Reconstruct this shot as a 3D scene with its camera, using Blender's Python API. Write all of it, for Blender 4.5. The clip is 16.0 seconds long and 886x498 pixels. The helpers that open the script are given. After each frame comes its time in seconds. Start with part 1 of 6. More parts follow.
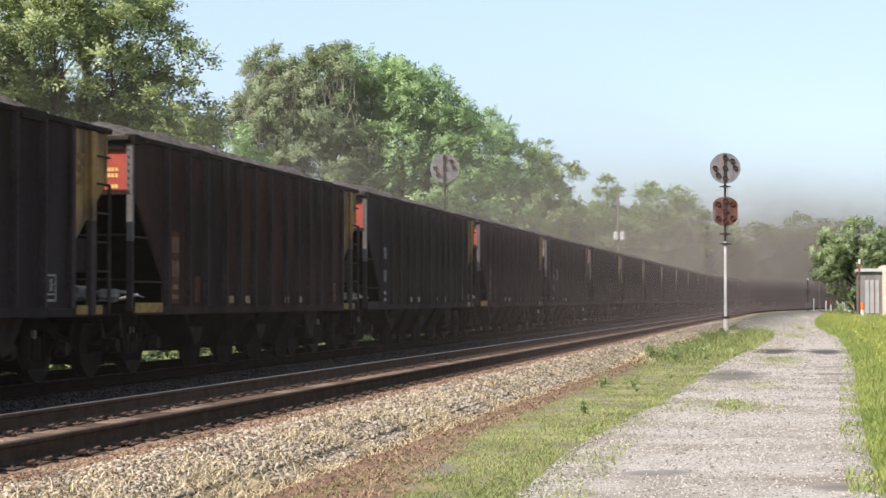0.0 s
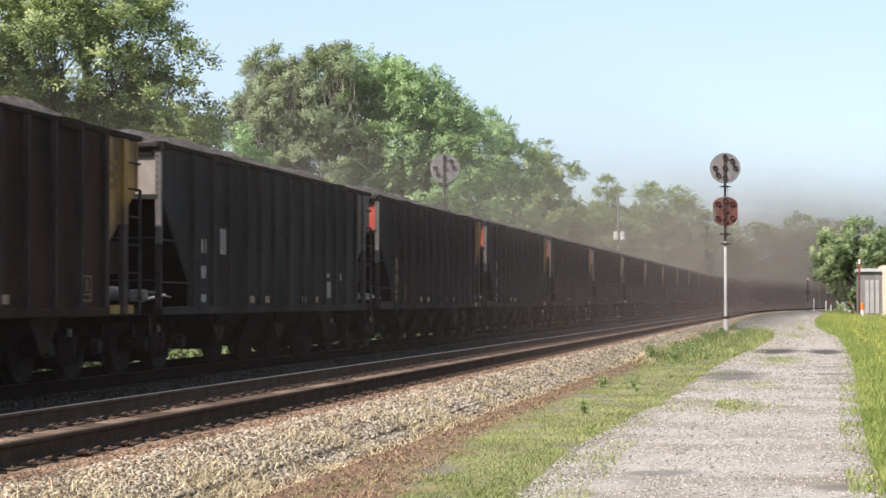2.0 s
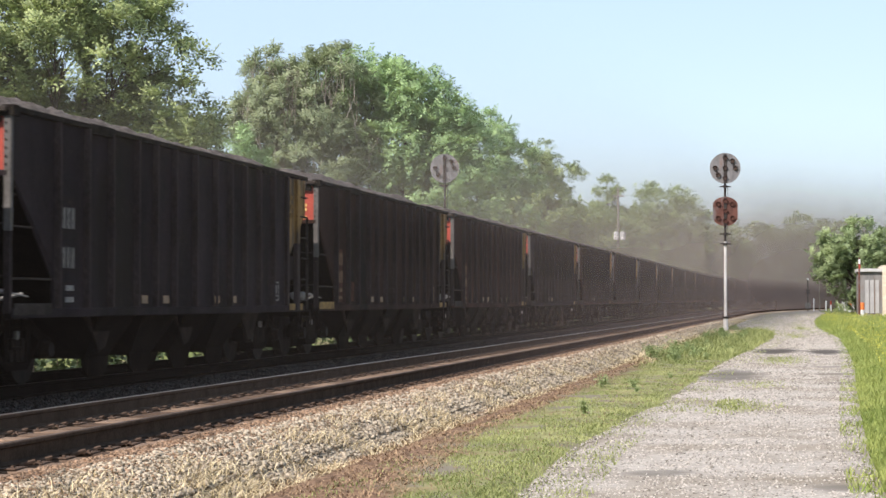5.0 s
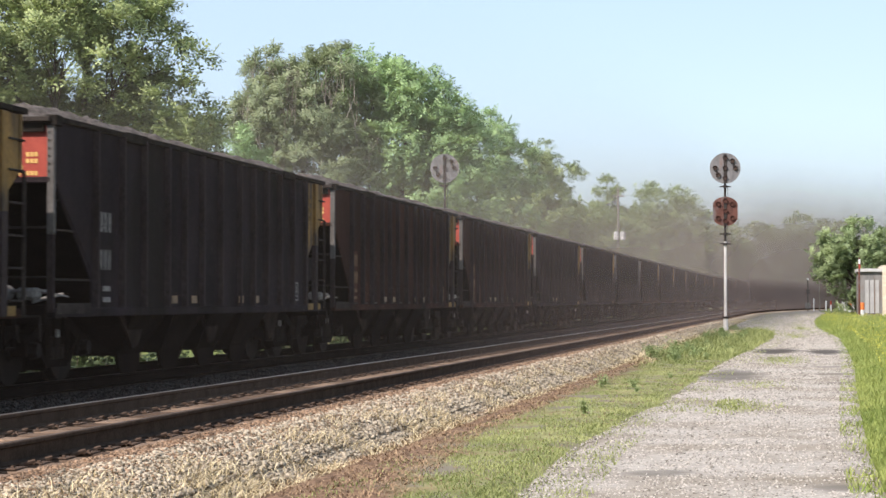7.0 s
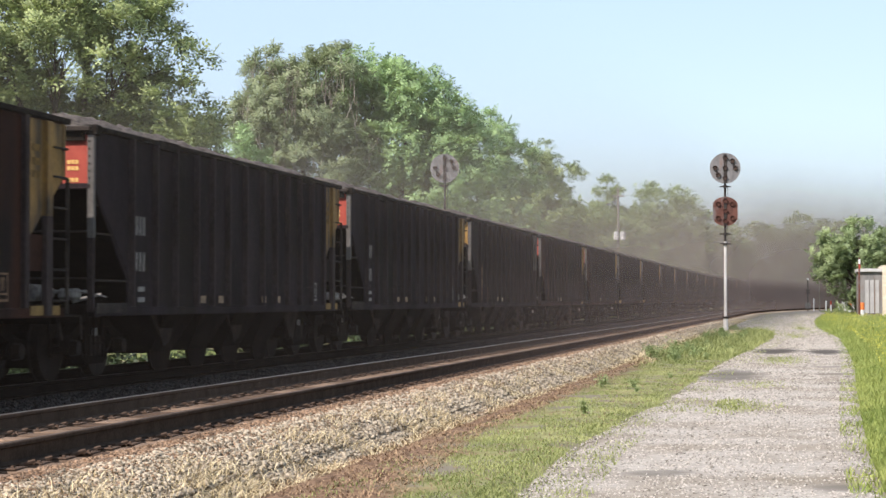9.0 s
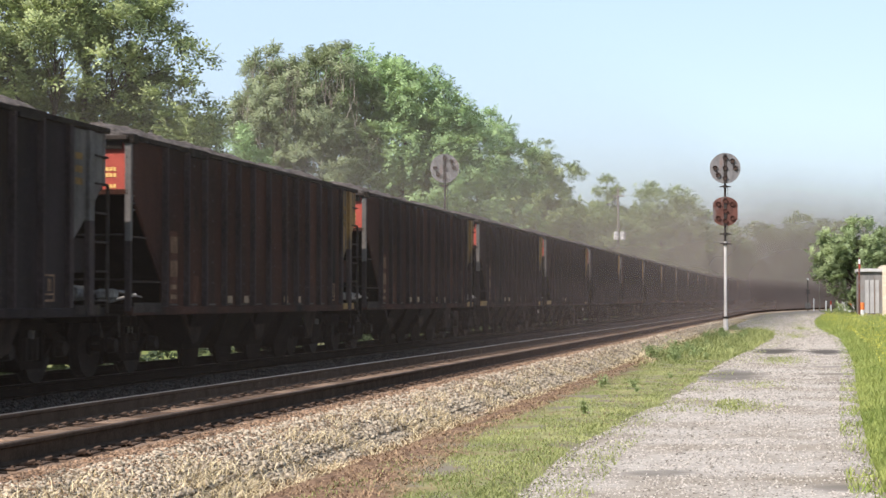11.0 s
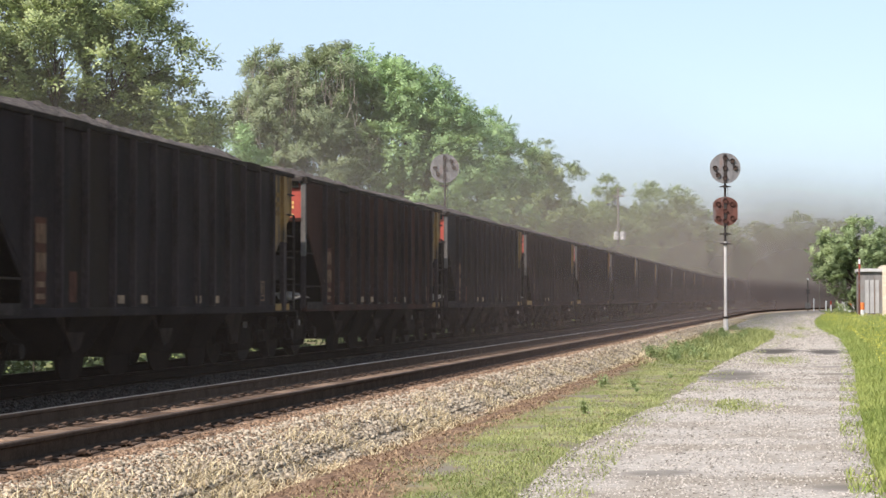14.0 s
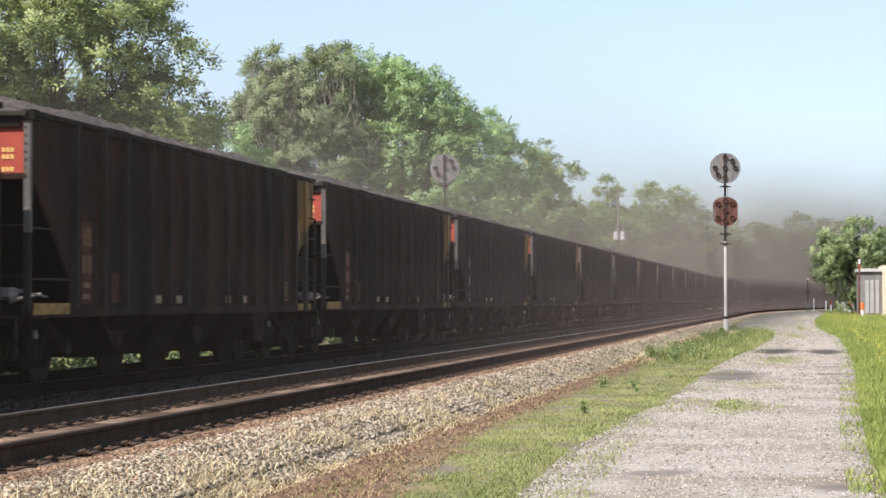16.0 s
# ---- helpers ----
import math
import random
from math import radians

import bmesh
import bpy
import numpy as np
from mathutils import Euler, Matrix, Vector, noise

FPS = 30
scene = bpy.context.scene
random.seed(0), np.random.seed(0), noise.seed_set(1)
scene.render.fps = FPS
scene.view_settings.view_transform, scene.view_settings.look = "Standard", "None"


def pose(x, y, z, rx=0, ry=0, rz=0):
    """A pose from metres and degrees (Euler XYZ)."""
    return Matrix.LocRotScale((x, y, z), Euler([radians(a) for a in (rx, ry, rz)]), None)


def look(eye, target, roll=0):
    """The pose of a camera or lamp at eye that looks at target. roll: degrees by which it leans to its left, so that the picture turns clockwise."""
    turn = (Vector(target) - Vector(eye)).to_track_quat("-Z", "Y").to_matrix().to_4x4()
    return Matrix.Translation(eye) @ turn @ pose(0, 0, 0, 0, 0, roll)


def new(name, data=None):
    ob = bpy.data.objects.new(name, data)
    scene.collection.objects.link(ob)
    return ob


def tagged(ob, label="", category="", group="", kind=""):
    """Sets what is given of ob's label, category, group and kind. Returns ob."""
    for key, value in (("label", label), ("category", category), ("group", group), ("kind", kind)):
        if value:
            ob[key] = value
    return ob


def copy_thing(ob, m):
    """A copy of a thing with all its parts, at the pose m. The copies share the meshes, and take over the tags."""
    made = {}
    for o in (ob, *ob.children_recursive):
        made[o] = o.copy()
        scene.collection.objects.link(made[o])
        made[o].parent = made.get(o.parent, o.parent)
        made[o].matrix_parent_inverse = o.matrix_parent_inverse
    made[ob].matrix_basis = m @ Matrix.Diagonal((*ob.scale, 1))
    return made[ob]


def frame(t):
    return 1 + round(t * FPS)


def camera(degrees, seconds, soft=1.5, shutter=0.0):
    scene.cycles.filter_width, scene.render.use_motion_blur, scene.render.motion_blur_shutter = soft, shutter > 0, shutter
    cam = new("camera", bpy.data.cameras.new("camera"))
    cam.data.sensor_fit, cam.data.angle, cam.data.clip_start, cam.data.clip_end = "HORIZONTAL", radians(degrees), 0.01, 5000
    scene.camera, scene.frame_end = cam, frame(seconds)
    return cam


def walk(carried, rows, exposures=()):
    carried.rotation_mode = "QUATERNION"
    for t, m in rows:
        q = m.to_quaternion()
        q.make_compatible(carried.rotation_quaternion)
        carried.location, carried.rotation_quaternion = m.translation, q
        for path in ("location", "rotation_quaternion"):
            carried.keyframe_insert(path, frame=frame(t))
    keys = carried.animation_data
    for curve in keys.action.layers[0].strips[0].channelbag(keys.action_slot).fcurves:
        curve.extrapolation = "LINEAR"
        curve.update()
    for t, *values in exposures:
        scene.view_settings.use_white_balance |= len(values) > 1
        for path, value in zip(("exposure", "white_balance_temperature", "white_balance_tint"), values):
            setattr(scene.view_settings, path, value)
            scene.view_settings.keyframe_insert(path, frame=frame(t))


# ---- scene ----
# The place: a double-track railway on a low ballast bed, beside a gravel lane.
# Y runs along the straight track, away from the camera; the lane lies at z = 0.
RAIL_TOP = 0.48
NEAR_TRACK, FAR_TRACK = -6.70, -10.90
CURVE_AT, CURVE_R = 185.0, 760.0
CAR_L = 14.92

cam = camera(25.66, 16.0, soft=1.5, shutter=0.12)
EYE = pose(0, 0, 1.6, 90 + 1.48, 0, 10.52)
walk(cam, [(0.0, EYE), (16.0, EYE)], exposures=[(0.0, 1.14, 6500, 17), (16.0, 1.14, 6500, 17)])

# ---- light ----
TO_SUN = Vector((-0.50, -0.78, 1.0)).normalized()
world = bpy.data.worlds.new("sky")
scene.world = world
world.use_nodes = True
wn = world.node_tree.nodes
sky = wn.new("ShaderNodeTexSky")
sky.sky_type = "NISHITA"
sky.sun_disc = False
sky.sun_elevation = math.asin(TO_SUN.z)
sky.sun_rotation = math.atan2(TO_SUN.x, TO_SUN.y)
sky.air_density, sky.dust_density, sky.ozone_density = 1.0, 1.0, 2.0
wn["Background"].inputs["Strength"].default_value = 0.088
haze = wn.new("ShaderNodeMix")
haze.data_type = "RGBA"
haze.inputs[0].default_value = 0.55
haze.inputs[7].default_value = (3.6, 4.7, 5.5, 1)
world.node_tree.links.new(sky.outputs[0], haze.inputs[6])
world.node_tree.links.new(haze.outputs[2], wn["Background"].inputs[0])
sun_data = bpy.data.lights.new("sun", "SUN")
sun_data.energy, sun_data.angle, sun_data.color = 3.5, radians(0.6), (1.0, 0.95, 0.86)
sun = new("sun", sun_data)
sun.matrix_world = look(TO_SUN * 60, (0, 0, 0))


# ---- materials ----
def material(name, dark, light, scale=4.0, rough=0.8, metal=0.0, bump=0.3, fine=40.0, spots=None, island=0.0, per_object=0.0, stretch=(1, 1, 1), spec=0.3):
    """Two colours mixed by noise at two sizes, an optional third colour in patches (colour, size, amount), and relief."""
    m = bpy.data.materials.new(name)
    m.use_nodes = True
    n, l = m.node_tree.nodes, m.node_tree.links
    b = n["Principled BSDF"]
    b.inputs["Roughness"].default_value, b.inputs["Metallic"].default_value = rough, metal
    b.inputs["Specular IOR Level"].default_value = spec
    co = n.new("ShaderNodeTexCoord")
    mp = n.new("ShaderNodeMapping")
    mp.inputs["Scale"].default_value = stretch
    l.new(co.outputs["Object"], mp.inputs[0])
    big, small = n.new("ShaderNodeTexNoise"), n.new("ShaderNodeTexNoise")
    for node, s, d in ((big, scale, 4), (small, fine, 3)):
        node.inputs["Scale"].default_value, node.inputs["Detail"].default_value = s, d
        l.new(mp.outputs[0], node.inputs["Vector"])
    add = n.new("ShaderNodeMath")
    add.operation = "MULTIPLY_ADD"
    l.new(small.outputs[0], add.inputs[0])
    add.inputs[1].default_value = 0.6
    l.new(big.outputs[0], add.inputs[2])
    fac = add.outputs[0]
    for amount, node, out in ((island, "ShaderNodeNewGeometry", "Random Per Island"), (per_object, "ShaderNodeObjectInfo", "Random")):
        if amount:
            src, more = n.new(node), n.new("ShaderNodeMath")
            more.operation = "MULTIPLY_ADD"
            l.new(src.outputs[out], more.inputs[0])
            more.inputs[1].default_value = amount
            l.new(fac, more.inputs[2])
            less = n.new("ShaderNodeMath")
            less.operation = "SUBTRACT"
            l.new(more.outputs[0], less.inputs[0])
            less.inputs[1].default_value = amount / 2
            fac = less.outputs[0]
    ramp = n.new("ShaderNodeValToRGB")
    ramp.color_ramp.elements[0].position, ramp.color_ramp.elements[1].position = 0.5, 1.0
    ramp.color_ramp.elements[0].color, ramp.color_ramp.elements[1].color = (*dark, 1), (*light, 1)
    l.new(fac, ramp.inputs[0])
    colour = ramp.outputs[0]
    if spots:
        tint, size, amount = spots
        patch, cut, mix = n.new("ShaderNodeTexNoise"), n.new("ShaderNodeValToRGB"), n.new("ShaderNodeMix")
        patch.inputs["Scale"].default_value, patch.inputs["Detail"].default_value = size, 6
        l.new(mp.outputs[0], patch.inputs["Vector"])
        cut.color_ramp.elements[0].position, cut.color_ramp.elements[1].position = 0.62 - amount * 0.3, 0.72 - amount * 0.2
        l.new(patch.outputs[0], cut.inputs[0])
        mix.data_type = "RGBA"
        l.new(cut.outputs[0], mix.inputs[0])
        l.new(colour, mix.inputs[6])
        mix.inputs[7].default_value = (*tint, 1)
        colour = mix.outputs[2]
    l.new(colour, b.inputs["Base Color"])
    if bump:
        relief = n.new("ShaderNodeBump")
        relief.inputs["Strength"].default_value, relief.inputs["Distance"].default_value = bump, 0.02
        l.new(small.outputs[0], relief.inputs["Height"])
        l.new(relief.outputs[0], b.inputs["Normal"])
    return m


def leaf_material(name, dark, light, through_colour, share=0.35):
    """Leaves: a dull sheen above, light let through from behind, each leaf its own shade."""
    m = bpy.data.materials.new(name)
    m.use_nodes = True
    n, l = m.node_tree.nodes, m.node_tree.links
    b = n["Principled BSDF"]
    b.inputs["Roughness"].default_value, b.inputs["Specular IOR Level"].default_value = 0.55, 0.25
    geo, co, noise_node, add, ramp = (n.new("ShaderNode" + k) for k in ("NewGeometry", "TexCoord", "TexNoise", "Math", "ValToRGB"))
    noise_node.inputs["Scale"].default_value = 0.45
    l.new(co.outputs["Object"], noise_node.inputs["Vector"])
    add.operation = "MULTIPLY_ADD"
    l.new(geo.outputs["Random Per Island"], add.inputs[0])
    add.inputs[1].default_value = 0.30
    l.new(noise_node.outputs[0], add.inputs[2])
    ramp.color_ramp.elements[0].position, ramp.color_ramp.elements[1].position = 0.4, 0.9
    ramp.color_ramp.elements[0].color, ramp.color_ramp.elements[1].color = (*dark, 1), (*light, 1)
    l.new(add.outputs[0], ramp.inputs[0])
    l.new(ramp.outputs[0], b.inputs["Base Color"])
    tr, mix = n.new("ShaderNodeBsdfTranslucent"), n.new("ShaderNodeMixShader")
    tr.inputs[0].default_value = (*through_colour, 1)
    mix.inputs[0].default_value = share
    l.new(b.outputs[0], mix.inputs[1])
    l.new(tr.outputs[0], mix.inputs[2])
    l.new(mix.outputs[0], n["Material Output"].inputs[0])
    return m


def dust_material(name, colour, most, y_from, y_to, foot, rise, low, size=0.09):
    """Airborne coal dust and painted-in haze: thin, thicker low down and further along, in drifts."""
    m = bpy.data.materials.new(name)
    m.use_nodes = True
    n, l = m.node_tree.nodes, m.node_tree.links
    n.remove(n["Principled BSDF"])
    co, sep, tex = n.new("ShaderNodeTexCoord"), n.new("ShaderNodeSeparateXYZ"), n.new("ShaderNodeTexNoise")
    l.new(co.outputs["Object"], sep.inputs[0])
    mp = n.new("ShaderNodeMapping")
    mp.inputs["Scale"].default_value = (1, 0.06, 0.8)
    l.new(co.outputs["Object"], mp.inputs[0])
    l.new(mp.outputs[0], tex.inputs["Vector"])
    tex.inputs["Scale"].default_value, tex.inputs["Detail"].default_value, tex.inputs["Roughness"].default_value = size, 2, 0.5

    def span(source, lo, hi, a, b):
        r = n.new("ShaderNodeMapRange")
        r.interpolation_type = "SMOOTHSTEP"
        l.new(source, r.inputs[0])
        for i, v in zip((1, 2, 3, 4), (lo, hi, a, b)):
            r.inputs[i].default_value = v
        return r.outputs[0]

    def times(a, b):
        x = n.new("ShaderNodeMath")
        x.operation = "MULTIPLY"
        l.new(a, x.inputs[0])
        if isinstance(b, float):
            x.inputs[1].default_value = b
        else:
            l.new(b, x.inputs[1])
        return x.outputs[0]

    # thickens along the train and levels off
    far = n.new("ShaderNodeMath")
    far.operation = "MULTIPLY_ADD"
    l.new(sep.outputs["Y"], far.inputs[0])
    far.inputs[1].default_value, far.inputs[2].default_value = -1.0 / y_to, y_from / y_to
    fade, less = n.new("ShaderNodeMath"), n.new("ShaderNodeMath")
    fade.operation, less.operation = "EXPONENT", "SUBTRACT"
    l.new(far.outputs[0], fade.inputs[0])
    less.inputs[0].default_value, less.use_clamp = 1.0, True
    l.new(fade.outputs[0], less.inputs[1])
    along = less.outputs[0]
    # the plume stands higher the further along, and is thin below the cars' rims
    tall, part_up = n.new("ShaderNodeMath"), n.new("ShaderNodeMath")
    tall.operation, part_up.operation = "MULTIPLY_ADD", "DIVIDE"
    l.new(sep.outputs["Y"], tall.inputs[0])
    tall.inputs[1].default_value, tall.inputs[2].default_value = rise, 5.0
    l.new(sep.outputs["Z"], part_up.inputs[0])
    l.new(tall.outputs[0], part_up.inputs[1])
    up = times(span(part_up.outputs[0], 0.2, 1.0, 1.0, 0.0), span(sep.outputs["Z"], foot, foot + 0.9, low, 1.0))
    drift = span(tex.outputs[0], 0.25, 0.75, 0.86, 1.14)
    a = times(times(times(along, up), drift), most)
    clear, dull, lit, both, mix = (n.new("ShaderNode" + k) for k in ("BsdfTransparent", "BsdfDiffuse", "BsdfTranslucent", "MixShader", "MixShader"))
    dull.inputs[0].default_value = lit.inputs[0].default_value = (*colour, 1)
    l.new(dull.outputs[0], both.inputs[1])
    l.new(lit.outputs[0], both.inputs[2])
    l.new(a, mix.inputs[0])
    l.new(clear.outputs[0], mix.inputs[1])
    l.new(both.outputs[0], mix.inputs[2])
    l.new(mix.outputs[0], n["Material Output"].inputs[0])
    return m


def lane_material():
    """Trodden grey gravel: grain, faint patches, and a few soft dark spots."""
    m = material("pale grey gravel lane", (0.25, 0.229, 0.199), (0.385, 0.354, 0.314), 9.0, 0.95, bump=1.0, fine=40, spots=((0.245, 0.217, 0.180), 0.55, 0.5), spec=0.1)
    n, l = m.node_tree.nodes, m.node_tree.links
    b = n["Principled BSDF"]
    colour = b.inputs["Base Color"].links[0].from_socket
    co, tex = n.new("ShaderNodeTexCoord"), n.new("ShaderNodeTexNoise")
    tex.inputs["Scale"].default_value, tex.inputs["Detail"].default_value = 1.3, 6
    l.new(co.outputs["Object"], tex.inputs["Vector"])
    broad, cut, stain = (n.new("ShaderNode" + k) for k in ("TexNoise", "MapRange", "Mix"))
    broad.inputs["Scale"].default_value, broad.inputs["Detail"].default_value = 0.45, 5
    l.new(co.outputs["Object"], broad.inputs["Vector"])
    l.new(broad.outputs[0], cut.inputs[0])
    for i, v in zip((1, 2, 3, 4), (0.48, 0.66, 0.0, 0.75)):
        cut.inputs[i].default_value = v
    stain.data_type = "RGBA"
    l.new(cut.outputs[0], stain.inputs[0])
    l.new(colour, stain.inputs[6])
    stain.inputs[7].default_value = (0.205, 0.172, 0.130, 1)
    colour = stain.outputs[2]
    for x, y, rx, ry, dark in ((-0.85, 59.5, 0.75, 3.2, 0.9), (0.62, 59.0, 0.6, 3.0, 0.9), (-1.55, 40.5, 0.75, 3.4, 0.6), (0.1, 88, 0.9, 3.5, 0.6), (-0.6, 118, 0.8, 6, 0.5), (0.3, 16.5, 0.3, 0.35, 0.5),
                               (-1.3, 17.6, 0.35, 0.3, 0.5), (0.58, 37, 0.35, 0.6, 0.45), (0.58, 41.5, 0.4, 0.5, 0.5), (0.55, 46, 0.4, 0.7, 0.45)):
        mp, size, add, fall, mix = (n.new("ShaderNode" + k) for k in ("Mapping", "VectorMath", "Math", "MapRange", "Mix"))
        mp.vector_type = "POINT"
        mp.inputs["Location"].default_value = (-x / rx, -y / ry, 0)
        mp.inputs["Scale"].default_value = (1 / rx, 1 / ry, 0)
        l.new(co.outputs["Object"], mp.inputs[0])
        size.operation = "LENGTH"
        l.new(mp.outputs[0], size.inputs[0])
        add.operation = "MULTIPLY_ADD"
        l.new(tex.outputs[0], add.inputs[0])
        add.inputs[1].default_value = 1.1
        l.new(size.outputs["Value"], add.inputs[2])
        fall.interpolation_type = "SMOOTHSTEP"
        l.new(add.outputs[0], fall.inputs[0])
        for i, v in zip((1, 2, 3, 4), (1.0, 1.9, dark, 0.0)):
            fall.inputs[i].default_value = v
        mix.data_type = "RGBA"
        l.new(fall.outputs[0], mix.inputs[0])
        l.new(colour, mix.inputs[6])
        mix.inputs[7].default_value = (0.0504, 0.0437, 0.0386, 1)
        colour = mix.outputs[2]
    l.new(colour, b.inputs["Base Color"])
    return m


def verge_material():
    """Rust-stained earth along the ballast's foot that gives way to mossy soil towards the lane."""
    m = material("verge earth", (0.10, 0.110, 0.042), (0.26, 0.25, 0.115), 1.4, 0.95, bump=0.8, fine=30, spots=((0.165, 0.145, 0.110), 1.1, 0.5), spec=0.1)
    n, l = m.node_tree.nodes, m.node_tree.links
    b = n["Principled BSDF"]
    colour = b.inputs["Base Color"].links[0].from_socket
    co, sep, tex, grain, ramp, near, add, sub, fall, mix = (n.new("ShaderNode" + k) for k in ("TexCoord", "SeparateXYZ", "TexNoise", "TexNoise", "ValToRGB", "MapRange", "Math", "Math", "MapRange", "Mix"))
    l.new(co.outputs["Object"], sep.inputs[0])
    tex.inputs["Scale"].default_value, tex.inputs["Detail"].default_value = 1.1, 7
    grain.inputs["Scale"].default_value, grain.inputs["Detail"].default_value = 14, 5
    l.new(co.outputs["Object"], tex.inputs["Vector"])
    l.new(co.outputs["Object"], grain.inputs["Vector"])
    ramp.color_ramp.elements[0].position, ramp.color_ramp.elements[1].position = 0.35, 0.68
    ramp.color_ramp.elements[0].color, ramp.color_ramp.elements[1].color = (0.070, 0.044, 0.029, 1), (0.25, 0.160, 0.102, 1)
    l.new(grain.outputs[0], ramp.inputs[0])
    l.new(sep.outputs["Y"], near.inputs[0])
    for i, v in zip((1, 2, 3, 4), (13.5, 21, 0.7, 0.0)):
        near.inputs[i].default_value = v
    add.operation, sub.operation = "MULTIPLY_ADD", "SUBTRACT"
    l.new(tex.outputs[0], add.inputs[0])
    add.inputs[1].default_value = 1.5
    l.new(sep.outputs["X"], add.inputs[2])
    l.new(add.outputs[0], sub.inputs[0])
    l.new(near.outputs[0], sub.inputs[1])
    l.new(sub.outputs[0], fall.inputs[0])
    for i, v in zip((1, 2, 3, 4), (-3.25, -2.75, 1.0, 0.0)):
        fall.inputs[i].default_value = v
    mix.data_type = "RGBA"
    l.new(fall.outputs[0], mix.inputs[0])
    l.new(colour, mix.inputs[6])
    l.new(ramp.outputs[0], mix.inputs[7])
    l.new(mix.outputs[2], b.inputs["Base Color"])
    return m


